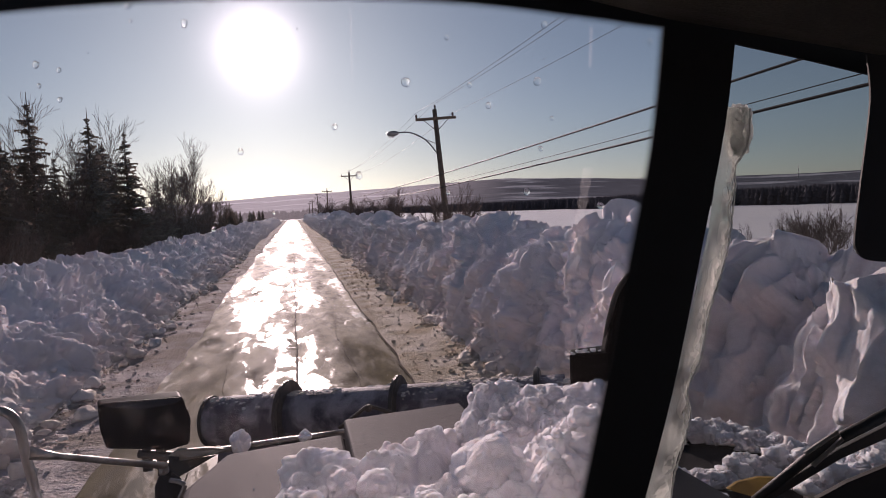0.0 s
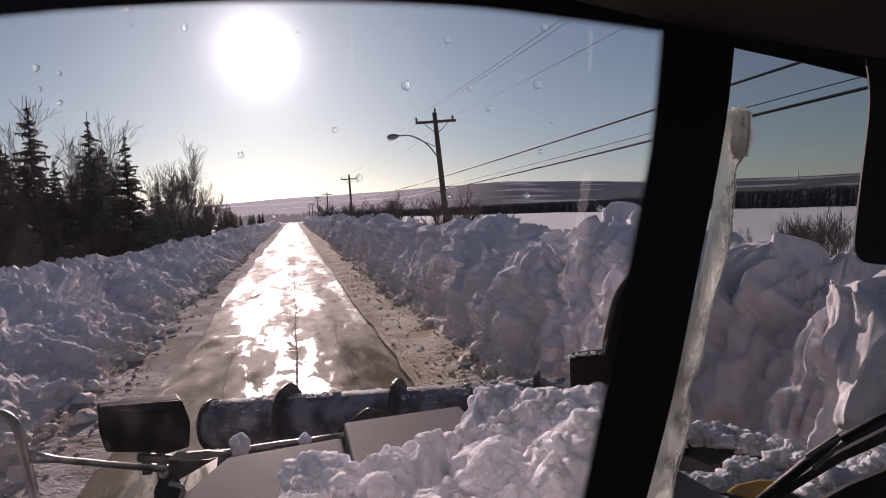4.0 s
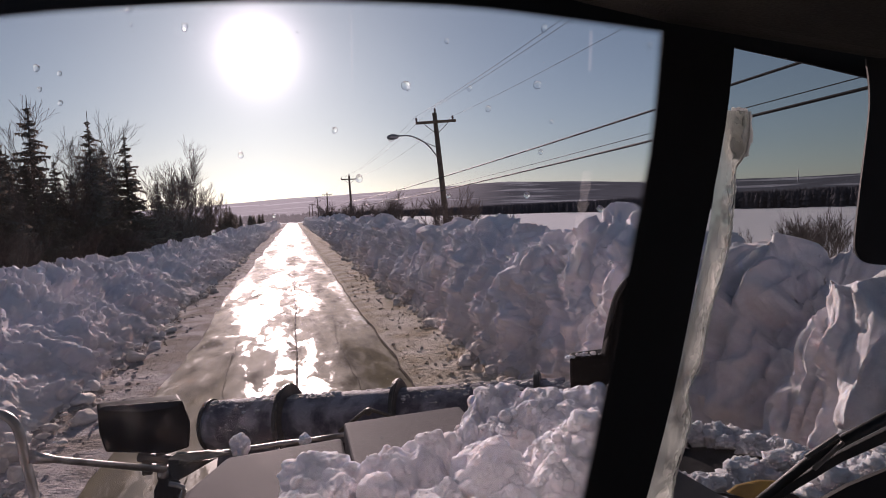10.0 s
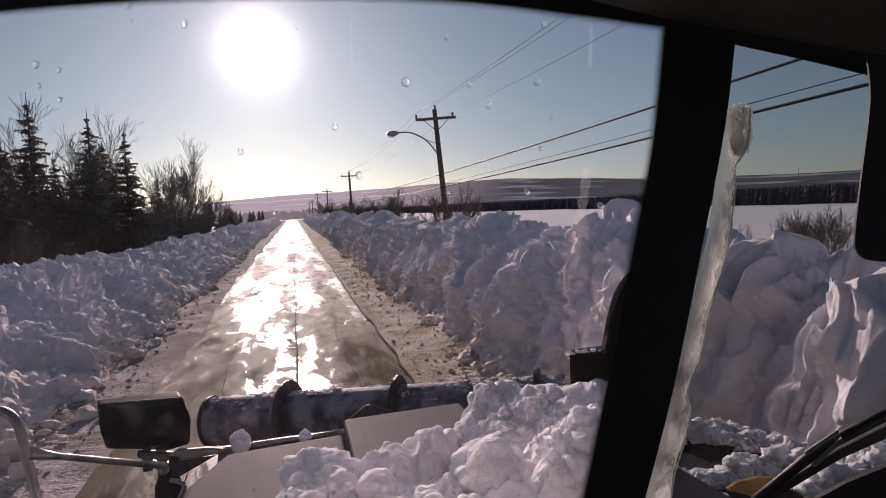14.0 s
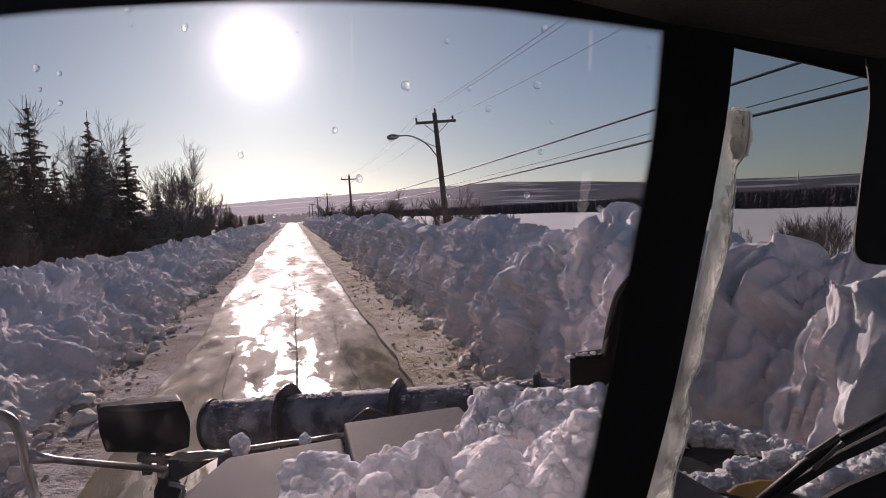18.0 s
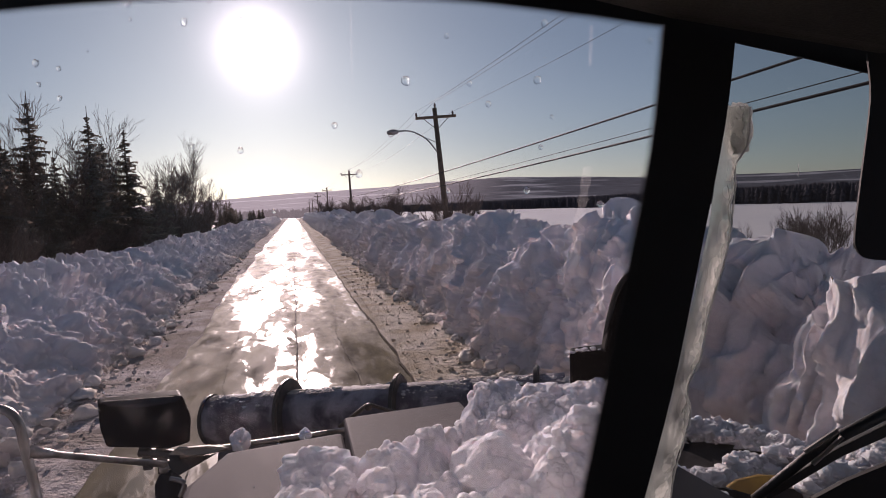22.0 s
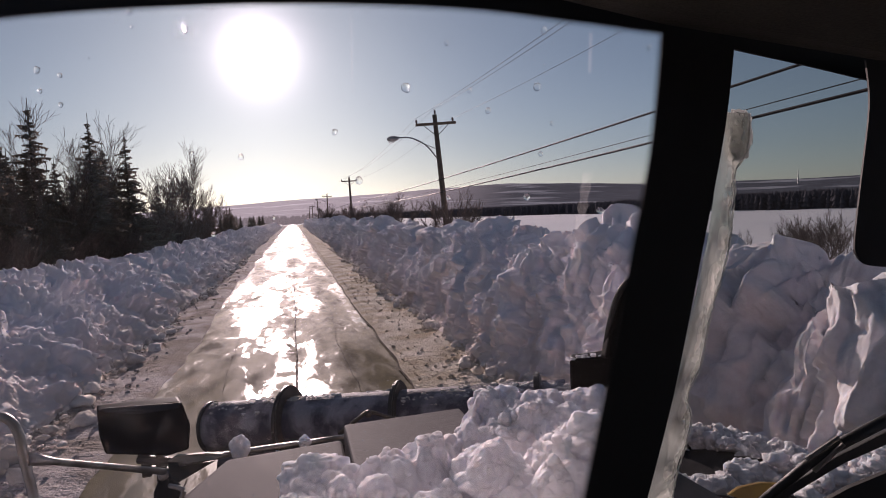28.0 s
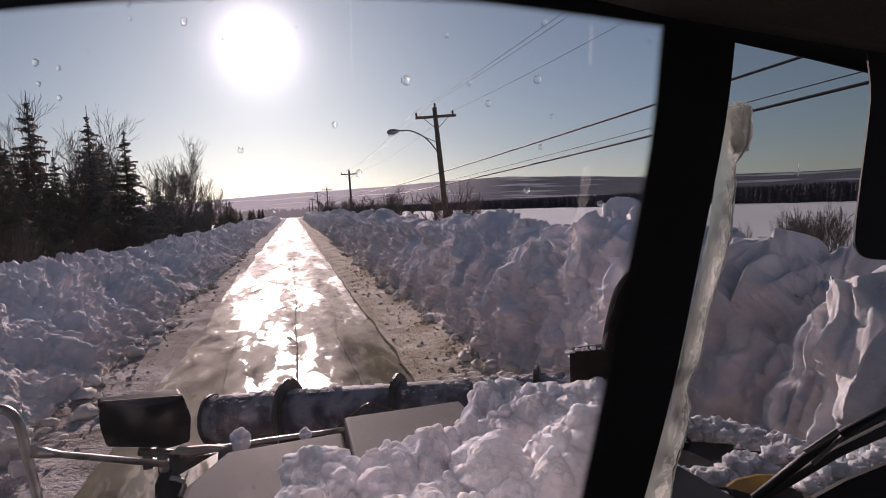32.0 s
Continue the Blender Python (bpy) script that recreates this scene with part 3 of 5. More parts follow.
def shoulder(name, x0, x1, seed, label, mat):
    """Packed snow and sand beside the asphalt, with tyre marks along it."""
    y = np.concatenate([steps([(-100, -14, 2.0), (-14, 4, 0.6)]), np.geomspace(4.05, 300, 900)])
    t = np.linspace(0, 1, 70)
    Y, T = np.meshgrid(y, t, indexing="ij")
    f = np.stack([Y.ravel() * 0.55, Y.ravel() * 0, Y.ravel() * 0], -1)
    near = x0 + 0.10 * fbm(f, 4, 3).reshape(Y.shape) if seed == 21 else x0 + 0.38 * fbm(np.stack([Y.ravel() * 0.35, Y.ravel() * 0 + 9, Y.ravel() * 0], -1), 4, 4).reshape(Y.shape)
    X = near + (x1 - near) * T
    p = np.stack([X.ravel(), Y.ravel(), X.ravel() * 0], -1)
    rise = 0.05 * np.clip(T / 0.12, 0, 1) + 0.03 * fbm(p * np.array((2.5, 1.2, 1)), 4, seed).reshape(Y.shape) * np.clip(T / 0.05, 0.1, 1)
    rise += 0.022 * clods(p * 7, seed).reshape(Y.shape) * np.clip(fbm(p * 0.8, 2, seed + 3).reshape(Y.shape) + 0.35, 0, 1)
    track = np.exp(-((T - 0.45) / 0.12) ** 2)
    rise += track * (-0.03 + 0.012 * np.clip((15 - Y) / 6, 0, 1) * np.sign(np.sin(Y * 26 + np.abs(T - 0.45) * 40)))
    rise += 0.02 * billows(p * 5, seed + 5).reshape(Y.shape) + 0.012 * fbm(p * 9, 2, seed + 6).reshape(Y.shape) * np.clip(T / 0.05, 0.1, 1)
    rise += 0.25 * np.clip((T - 0.72) / 0.28, 0, 1) ** 2
    ob = mesh_np(name, np.stack([X, Y, rise], -1).reshape(-1, 3), grid_faces(len(y), len(t)), mat)
    return tagged(ob, label, "road shoulder", kind="structure")


shoulder("shoulder_right", ROAD_R, 4.1, 21, "sandy brown packed snow shoulder with tyre tread marks", M_PACKED)
shoulder("shoulder_left", ROAD_L, -4.6, 22, "grey packed snow shoulder with tyre tread marks", M_GREY)


def bank(name, profile, seed, lumps, gouges, y, label, crest_wave, cut):
    """A ploughed snow bank along the road; profile: (x, z) knots from foot over crest to the back."""
    knots = np.array(profile)
    along = np.concatenate([[0], np.cumsum(np.hypot(*np.diff(knots, axis=0).T))])
    t = np.concatenate([np.linspace(0, along[-2], 190), np.linspace(along[-2], along[-1], 8)[1:]])
    px, pz = np.interp(t, along, knots[:, 0]), np.interp(t, along, knots[:, 1])
    side = np.sign(knots[-1, 0])
    Y, PX = np.meshgrid(y, px, indexing="ij")
    PZ = np.broadcast_to(pz, Y.shape).copy()
    yy = Y.ravel()
    wave = fbm(np.stack([yy * 0.22, yy * 0, yy * 0 + seed], -1), 4, seed).reshape(Y.shape)
    wander = fbm(np.stack([yy * 0.13, yy * 0 + 40, yy * 0 + seed], -1), 3, seed + 1).reshape(Y.shape)
    PZ *= 1 + crest_wave * wave
    PX = PX + side * 0.28 * wander
    # lowered beside the cab to fit the view, bulged nearer to catch sun
    PZ *= 1 - 0.13 * cut * np.exp(-((Y - 4.5) / 3.2) ** 2)
    PX = PX - side * cut * 0.7 * np.exp(-((Y - 2.8) / 2.6) ** 2)
    high = np.clip(PZ / 1.2, 0, 1)
    p = np.stack([PX.ravel(), yy, PZ.ravel()], -1)
    rough = np.clip(0.62 - 0.12 * cut + (1.3 + 0.9 * cut) * fbm(p * (0.5 + 0.1 * cut) + 31, 3, seed + 2), 0.2 - 0.14 * cut, 1.3)
    bend = 0.35 * np.stack([fbm(p * 1.7 + k * 9, 2, seed + 20 + k) for k in range(3)], -1)
    q = p + bend
    share = np.clip(PZ.ravel() / (pz.max() * 0.9), 0, 1)
    face = np.clip(share / 0.15, 0, 1) * np.clip((1.02 - share) / 0.12, 0, 1) * cut
    lumpy = rough * (1 - 0.5 * face)
    d = gouges * fbm(q * np.array((0.8, 1.1, 0.9 - 0.6 * cut)), 4, seed + 3)
    # upright runnels left by the plough's side and by slides
    d += face * gouges * 0.6 * (0.55 - 1.5 * np.abs(fbm(q * np.array((0.8, 0.75, 0.12)) + 5, 4, seed + 4)))
    d += face * gouges * 0.42 * (0.5 - 1.5 * np.abs(fbm((p + 0.4 * bend) * np.array((1.6, 2.8, 0.42)) + 15, 5, seed + 9)))
    # buttresses that slant back from the road and break off short
    slant = yy * 0.42 + 0.9 * fbm(p * np.array((0.5, 0.4, 0.35)) + 41, 3, seed + 16)
    d -= face * 0.34 * (slant % 1.0 - 0.5) * np.clip(0.6 + fbm(p * 0.3 + 8, 2, seed + 17), 0.1, 1)
    slant = yy * 1.35 + 1.1 * fbm(p * np.array((1.2, 1.0, 0.6)) + 51, 3, seed + 18)
    d -= face * 0.11 * (slant % 1.0 - 0.5)
    # broken blocks with stepped edges
    d += (0.35 + 0.35 * cut) * lumps * (0.35 + 0.65 * np.maximum(face, 1 - cut)) * chips(q * np.array((1.0, 0.9, 0.55 + 0.35 * (1 - cut))) + 11, seed + 10)
    d += 0.22 * lumps * rough * chips(q * np.array((2.6, 2.6, 2.0)) + 23, seed + 11)
    d += 1.35 * lumps * (0.2 - 0.1 * cut + 0.8 * lumpy) * (billows(q * 1.9, seed + 5) - 0.6)
    d += 0.75 * lumps * lumpy * (billows(q * 4.6 + 3, seed + 6) - 0.6)
    d += (0.36 + 0.22 * cut) * lumps * np.clip(lumpy, 0.25 - 0.15 * cut, 1) * (billows(q * (10 - 2 * cut) + 7, seed + 7) - 0.6)
    d += (0.17 + 0.03 * cut) * lumps * np.clip(lumpy, 0.3 - 0.15 * cut, 1) * (billows(q * (21 - 7 * cut) + 7, seed + 8) - 0.6)
    d = d.reshape(Y.shape)
    slope = np.gradient(pz, t)
    nx, nz = -side * np.clip(slope, -1, 1), np.sqrt(np.clip(1 - np.clip(slope, -1, 1) ** 2, 0.05, 1))
    foot = np.clip(t / 0.15, 0.1, 1) * np.clip((along[-1] - t) / 1.0, 0, 1)
    X = PX + nx * d * foot
    Z = PZ + nz * d * foot * (0.4 + 0.6 * high)
    ob = mesh_np(name, np.stack([X, Y, Z], -1).reshape(-1, 3), grid_faces(len(y), len(t)), M_BANK)
    tagged(ob, label, "snow bank", kind="structure")
    # broken crumbs clinging to the face, thick in places
    at = np.stack([X, Y, Z], -1).reshape(-1, 3)
    keep = (at[:, 1] > 3) & (at[:, 1] < 45) & (np.tile(t, len(y)) < along[-3])
    keep &= rng.random(len(at)) < np.clip(0.10 + 0.9 * fbm(at * 0.7 + 3, 3, seed + 14), 0, 1) * np.clip(1.25 - 0.5 * at[:, 2], 0.25, 1) * 0.16
    spots = at[keep]
    sizes = (0.010 + 0.075 * rng.random(len(spots)) ** 4) * np.clip(0.5 + 0.05 * spots[:, 1], 0.7, 1.6)
    v, f = lump_arrays(spots, sizes, seed + 15, 1, 0.6, 0.85)
    return tagged(mesh_np(name.replace("bank", "crumbs"), v, f, M_BANK), "loose crumbs of broken snow on the bank", "snow rubble", kind="stuff")


bank_y = np.concatenate([steps([(-95, -10, 0.6), (-10, 2.5, 0.12), (2.5, 7, 0.024), (7, 9, 0.03)]), np.geomspace(9.03, 230, 950)])
bank("snow_bank_right", [(3.4, 0.0), (3.8, 0.35), (4.1, 1.1), (4.4, 1.95), (4.8, 2.4), (5.2, 2.5), (5.7, 2.25), (7.0, 1.5), (9.0, 1.02)], 11, 0.30, 0.50, bank_y,
     "tall steep snow bank cut by a plough, bluish in shade", 0.15, 1.0)
bank("snow_bank_left", [(-3.75, 0.0), (-4.3, 0.45), (-5.1, 1.0), (-6.0, 1.5), (-6.7, 1.56), (-7.6, 1.2), (-9.0, 0.7), (-11.0, 0.35)], 51, 0.46, 0.34, bank_y,
     "lumpy snow bank thrown up beside the road", 0.16, 0.0)

# small clods strewn over the shoulders
for name, x0, x1, count, seed in (("shoulder_clods_right", ROAD_R + 0.15, 3.6, 1500, 63), ("shoulder_clods_left", -3.9, ROAD_L - 0.2, 1000, 64)):
    c = np.stack([rng.uniform(x0, x1, count), 3.2 + 40 * rng.random(count) ** 1.6, np.full(count, 0.07)], 1)
    v, f = lump_arrays(c, 0.008 + 0.05 * rng.random(count) ** 5, seed, 1, 0.8, 0.8)
    tagged(mesh_np(name, v, f, M_PACKED if x0 > 0 else M_GREY), "small clods of sandy snow on the shoulder", "snow rubble", kind="stuff")

# broken snow along the feet of the banks
for name, x, spread_x, seed in (("snow_rubble_right", 3.5, 0.22, 61), ("snow_rubble_left", -3.85, 0.25, 62)):
    count = 1300
    y = 3.2 + 55 * rng.random(count) ** 1.9
    c = np.stack([x + spread_x * rng.normal(size=count), y, np.full(count, 0.10)], 1)
    r = 0.014 + 0.15 * rng.random(count) ** 4.5
    v, f = lump_arrays(c, r, seed, 2, 0.95, 0.8)
    tagged(mesh_np(name, v, f, M_RUBBLE), "scattered clods of sandy broken snow", "snow rubble", kind="stuff")



def seam(name, where, width, y0, y1, seed, label, height=0.022):
    """A dark ragged line along the asphalt: where(y) gives its x."""
    y = np.geomspace(y0, y1, 500)
    z = y * 0
    w = width * (0.55 + 0.6 * np.abs(fbm(np.stack([y * 2.1, z, z + seed], -1), 4, seed)))
    x = where(y)
    row = [x - w, x + 0.02 * fbm(np.stack([y * 5, z, z], -1), 2, seed + 1), x + w]
    v = np.stack([np.stack([r, y, z + h], -1) for r, h in zip(row, (height - 0.004, height, height - 0.004))], 1).reshape(-1, 3)
    return tagged(mesh_np(name, v, grid_faces(len(y), 3), M_TAR, road), label)


def wobble(amount, scale, seed, octaves=4):
    return lambda y: amount * fbm(np.stack([y * scale, y * 0 + seed, y * 0], -1), octaves, seed)


def right_edge(y):
    return ROAD_R - 0.02 + 0.10 * fbm(np.stack([y * 0.55, y * 0, y * 0], -1), 4, 3)


seam("broken_edge", right_edge, 0.03, 4, 90, 31, "dark broken edge of the asphalt", 0.05)
seam("tar_seam", lambda y: -0.08 + wobble(0.05, 0.5, 33)(y), 0.022, 4, 120, 33, "dark seam along the middle of the road")
seam("tar_seam", lambda y: 0.85 + wobble(0.35, 0.25, 35, 6)(y), 0.008, 5, 45, 35, "dark crack in the asphalt")
seam("tar_seam", lambda y: -1.45 + wobble(0.4, 0.22, 37, 6)(y), 0.008, 6, 50, 37, "dark crack in the asphalt")

# ---- distance ----
az = np.radians(np.linspace(-75, 85, 240))
ring = np.array([420, 600, 900, 1300, 1700, 2100, 2500, 3200.0])
rise = np.array([0.0, 0.004, 0.010, 0.020, 0.029, 0.034, 0.032, 0.02])
AZ, RG = np.meshgrid(az, ring)
lift = np.interp(np.degrees(AZ), (-75, -22, -8, 2, 20, 32, 43, 85), (0.4, 0.42, 0.7, 1.0, 1.27, 0.97, 0.84, 0.8))
hx, hy = RG * np.sin(AZ), RG * np.cos(AZ)
hn = fbm(np.stack([hx.ravel() * 0.0016, hy.ravel() * 0.0016, hx.ravel() * 0], -1), 4, 8).reshape(hx.shape)
hz = RG * np.interp(RG, ring, rise) * lift + hn * RG * 0.004 - 1.0
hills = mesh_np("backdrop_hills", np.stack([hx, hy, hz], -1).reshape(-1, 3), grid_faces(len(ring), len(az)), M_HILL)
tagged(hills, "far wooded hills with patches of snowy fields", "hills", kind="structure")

# ---- the plough lorry: cab, hood, lamps, blade ----
truck = new("plough_truck")
truck.matrix_basis = Matrix.Translation((0.35, -1.0, 0.0))
tagged(truck, "dirty snowplough truck standing on the wet road, seen from its cab", "truck")
AWAY = Vector((0.236, 0.970, 2.935)) - Vector(EYE_AT)  # the camera's viewing axis; cab plates lie square to it


def cab(points, thick, mat, name, label="", bevel=0.0, parent=truck):
    return part(name, slab(points, AWAY * thick, bevel), mat, parent, label)


header_low = smooth_line([(-0.650, 1.318, 3.374), (-0.491, 1.280, 3.391), (-0.262, 1.225, 3.398), (0.005, 1.160, 3.395), (0.301, 1.086, 3.374), (0.498, 1.036, 3.342), (0.666, 0.993, 3.310), (0.791, 0.960, 3.272), (0.908, 0.930, 3.240), (1.019, 0.900, 3.207), (1.201, 0.853, 3.154)], 4)
cab(header_low + [(1.226, 0.876, 3.599), (-0.633, 1.334, 3.683)], 0.006, M_FRIT, "windscreen_header", "black upper frame of the cab glass")
post_l = smooth_line([(0.672, 0.991, 3.328), (0.639, 0.984, 3.105), (0.590, 0.982, 2.899), (0.532, 0.980, 2.663), (0.469, 0.979, 2.422)], 4)
post_r = smooth_line([(0.572, 0.954, 2.417), (0.645, 0.952, 2.648), (0.708, 0.953, 2.894), (0.765, 0.955, 3.125), (0.793, 0.959, 3.292)], 4)
cab(post_l + post_r, 0.004, M_FRIT, "pillar", "black cab pillar")
# roof, rear wall and sides close the cab round the seat
cab([(-0.197, 0.317, 3.167), (0.366, 0.968, 3.374), (0.660, 0.954, 3.316), (1.330, 0.781, 3.168), (0.520, 0.311, 3.377)], 0.02, M_LINING, "roof_lining", "dark brown roof lining")
part("roof", box((2.4, 2.4, 0.05), (0.35, -0.3, 3.62), 0.02), M_LINING, truck)
part("rear_wall", box((2.4, 0.05, 2.0), (0.35, -1.45, 2.65), 0.01), M_LINING, truck)
part("cab_floor", box((2.4, 2.2, 0.05), (0.35, -0.35, 1.66), 0.01), M_LINING, truck)
part("cab_side", box((0.05, 1.0, 2.0), (-0.85, -0.95, 2.65), 0.01), M_LINING, truck)
part("chassis", box((1.1, 5.2, 0.5), (0.35, -0.2, 0.95), 0.05), M_STEEL, truck)
for wx in (-0.75, 1.45):
    for wy in (1.7, -2.2):
        bm = bmesh.new()
        bmesh.ops.create_cone(bm, cap_ends=True, segments=32, radius1=0.52, radius2=0.52, depth=0.34, matrix=Matrix.Translation((wx, wy, 0.53)) @ Matrix.Rotation(math.pi / 2, 4, "Y"))
        bmesh.ops.bevel(bm, geom=[e for e in bm.edges if len(e.link_faces) == 2 and e.calc_face_angle(0) > 1], offset=0.06, segments=3, affect="EDGES")
        wheel = part("wheel", bm, M_RUBBER, truck, "black truck tyre", True)
        bm = bmesh.new()
        bmesh.ops.create_cone(bm, cap_ends=True, segments=24, radius1=0.27, radius2=0.24, depth=0.36, matrix=Matrix.Translation((wx, wy, 0.53)) @ Matrix.Rotation(math.pi / 2, 4, "Y"))
        part("rim", bm, M_STEEL, wheel)

# glass
pane = cab([(-0.722, 1.305, 2.459), (0.558, 0.989, 2.401), (0.715, 1.015, 3.347), (-0.663, 1.359, 3.472)], 0.004, M_GLASS, "windscreen", "large clear windscreen with water drops")
pane.visible_shadow = False
pane = cab([(0.558, 0.989, 2.401), (1.188, 0.834, 2.373), (1.237, 0.879, 3.219), (0.774, 0.999, 3.323)], 0.004, M_TINTED, "corner_window", "lightly tinted corner window beside the pillar")
pane.visible_shadow = False


def frit_dots(name, line, inward, rows, gap, size):
    """The dotted black edge printed on the glass."""
    verts, faces = [], []
    pts = smooth_line(line, 40)
    step, spot, k = gap, 0.0, 0
    run, last = 0.0, pts[0]
    for p in pts[1:]:
        seg = (p - last).length
        while spot <= run + seg:
            q = last.lerp(p, (spot - run) / seg)
            tang = (p - last).normalized()
            for r in range(rows):
                if (r + k) % 2:
                    continue
                s = size * (1 - 0.72 * r / rows)
                c = q + inward * gap * 0.5 * (r + 0.3)
                b = len(verts)
                for a in range(6):
                    verts.append(c + tang * s * math.cos(a * math.pi / 3) + inward * s * math.sin(a * math.pi / 3))
                faces.append([b + a for a in range(6)])
            spot += step * 0.5
            k += 1
        run += seg
        last = p
    ob = mesh_np(name, [tuple(v) for v in verts], faces, M_FRIT, truck, False)
    return tagged(ob, "dotted black border printed on the glass", kind="stuff")


# the camera's right and up; pieces on the glass are fitted along them
VIEW_RIGHT = (Vector((1.135, 0.748, 2.894)) - Vector((0.236, 0.970, 2.935))).normalized()
VIEW_UP = (Vector((0.290, 1.019, 3.859)) - Vector((0.236, 0.970, 2.935))).normalized()
frit_dots("dot_band", [(0.671, 0.989, 3.327), (0.639, 0.982, 3.105), (0.590, 0.980, 2.899), (0.532, 0.978, 2.663), (0.469, 0.977, 2.423)], -VIEW_RIGHT, 6, 0.0046, 0.0021)
frit_dots("dot_band", [(-0.648, 1.313, 3.372), (-0.489, 1.276, 3.389), (-0.261, 1.221, 3.397), (0.005, 1.156, 3.394), (0.300, 1.082, 3.372), (0.496, 1.033, 3.341), (0.664, 0.990, 3.309)], -VIEW_UP, 6, 0.0046, 0.0021)

# hood
part("hood_side_panel", slab([(-0.36, 1.2, 2.19), (-0.365, 1.93, 2.19), (-0.27, 2.17, 2.19), (0.13, 2.22, 2.19), (0.13, 1.2, 2.19)], (0, 0, -0.25), 0.02, 3), M_HOOD, truck, "wet grey-beige hood panel")
part("hood_middle", slab([(0.142, 1.2, 2.215), (0.142, 2.30, 2.215), (0.60, 2.30, 2.225), (0.60, 1.2, 2.225)], (0, 0, -0.3), 0.012, 3), M_HOOD, truck, "raised grey hood panel")
part("hood_side_panel", slab([(0.612, 1.2, 2.2), (0.612, 2.26, 2.2), (1.05, 2.12, 2.19), (1.12, 1.2, 2.19)], (0, 0, -0.25), 0.02, 3), M_HOOD, truck, "hood panel under heaped snow")
part("hood_nose", slab([(-0.37, 1.0, 1.2), (-0.37, 2.1, 1.2), (0.0, 2.28, 1.2), (0.75, 2.28, 1.2), (1.1, 2.05, 1.2), (1.1, 1.0, 1.2)], (0, 0, 0.78), 0.05, 3), M_STEEL, truck)
part("fender", slab([(-0.85, 1.2, 1.62), (-0.85, 2.05, 1.62), (-0.4, 2.15, 1.66), (-0.4, 1.2, 1.66)], (0, 0, -0.10), 0.03, 3), M_HOOD, truck, "dirty front fender")
part("fender", slab([(1.15, 0.9, 1.93), (1.25, 2.5, 1.93), (1.95, 2.42, 1.92), (2.15, 0.9, 1.92)], (0, 0, -0.10), 0.03, 3), M_FENDER, truck, "dark fender dusted with snow")
part("fender_corner", slab([(0.919, 1.155, 2.335), (0.956, 1.167, 2.341), (1.020, 1.172, 2.341), (1.070, 1.160, 2.336), (0.981, 1.128, 2.316)], AWAY * 0.01, 0.002), M_YELLOW, truck, "yellow painted corner of the body")


def plough_lamp(pts):
    """A rounded box lamp seen from behind."""
    way = (Vector(pts[0]) - Vector(EYE_AT)) * Vector((1, 1, 0))
    body = part("plough_lamp", slab(pts, way.normalized() * 0.10, 0.013, 4), M_HOUSING, truck, "dark plastic plough headlamp seen from behind", True)
    return body


lamp = plough_lamp([(-0.757, 2.510, 2.310), (-0.445, 2.436, 2.332), (-0.417, 2.423, 2.245), (-0.427, 2.419, 2.150), (-0.502, 2.436, 2.130), (-0.734, 2.493, 2.145), (-0.754, 2.503, 2.218)])
part("lamp_brow_lit", slab([(-0.737, 2.491, 2.324), (-0.444, 2.420, 2.334), (-0.460, 2.399, 2.319), (-0.586, 2.425, 2.305), (-0.713, 2.460, 2.315)], AWAY * 0.006), M_BROW_LIT, lamp, "sloping upper edge of the housing, painted paler for skylight")
part("lamp_bracket", box((0.035, 0.05, 0.10), (-0.598, 2.518, 2.087), 0.006), M_STEEL, lamp)
part("lamp_bracket", box((0.035, 0.05, 0.12), (-0.543, 2.504, 2.078), 0.006), M_STEEL, lamp)
part("lamp_base", tube([(-0.625, 2.506, 2.109), (-0.449, 2.461, 2.088)], 0.018), M_STEEL, lamp)
part("lamp_base", slab([(-0.618, 2.502, 2.083), (-0.451, 2.460, 2.058), (-0.331, 2.493, 2.075), (-0.488, 2.425, 2.021)], AWAY * 0.08, 0.005), M_STEEL, lamp)
lamp = plough_lamp([(0.982, 2.094, 2.423), (1.157, 2.053, 2.437), (1.254, 2.026, 2.394), (1.246, 2.019, 2.256), (0.977, 2.084, 2.253)])
part("lamp_arm", tube(smooth_line([(1.109, 1.878, 2.740), (1.093, 1.930, 2.676), (1.085, 1.976, 2.568), (1.098, 2.047, 2.437)]), 0.010), M_RUBBER, lamp)
part("lamp_back", slab([(1.128, 1.934, 2.713), (1.272, 1.899, 2.707), (1.281, 1.920, 2.447), (1.063, 1.973, 2.451), (1.094, 1.957, 2.622)], AWAY * 0.06, 0.01), M_HOUSING, lamp, "back of a black mirror behind the pillar")

# chrome rod along the front edge of the hood
rod = part("hood_rod", tube([(-0.450, 2.342, 2.144), (-0.346, 2.347, 2.138), (-0.231, 2.350, 2.144), (-0.087, 2.336, 2.152), (0.039, 2.327, 2.156), (0.145, 2.322, 2.161)], [0.022, 0.012, 0.009, 0.009, 0.008, 0.008], 10), M_CHROME, truck, "worn bright steel rod", True)
part("rod_clamp", slab([(-0.490, 2.331, 2.148), (-0.461, 2.325, 2.167), (-0.353, 2.319, 2.165), (-0.281, 2.331, 2.144), (-0.338, 2.314, 2.139), (-0.419, 2.313, 2.141)], AWAY * 0.02, 0.003), M_PALE, rod, "flattened pale end of the rod")
part("rod_bracket", slab([(-0.499, 2.373, 2.126), (-0.349, 2.356, 2.118), (-0.409, 2.328, 2.093), (-0.475, 2.322, 2.064)], AWAY * 0.04, 0.004), M_STEEL, rod, "dark bracket plate")

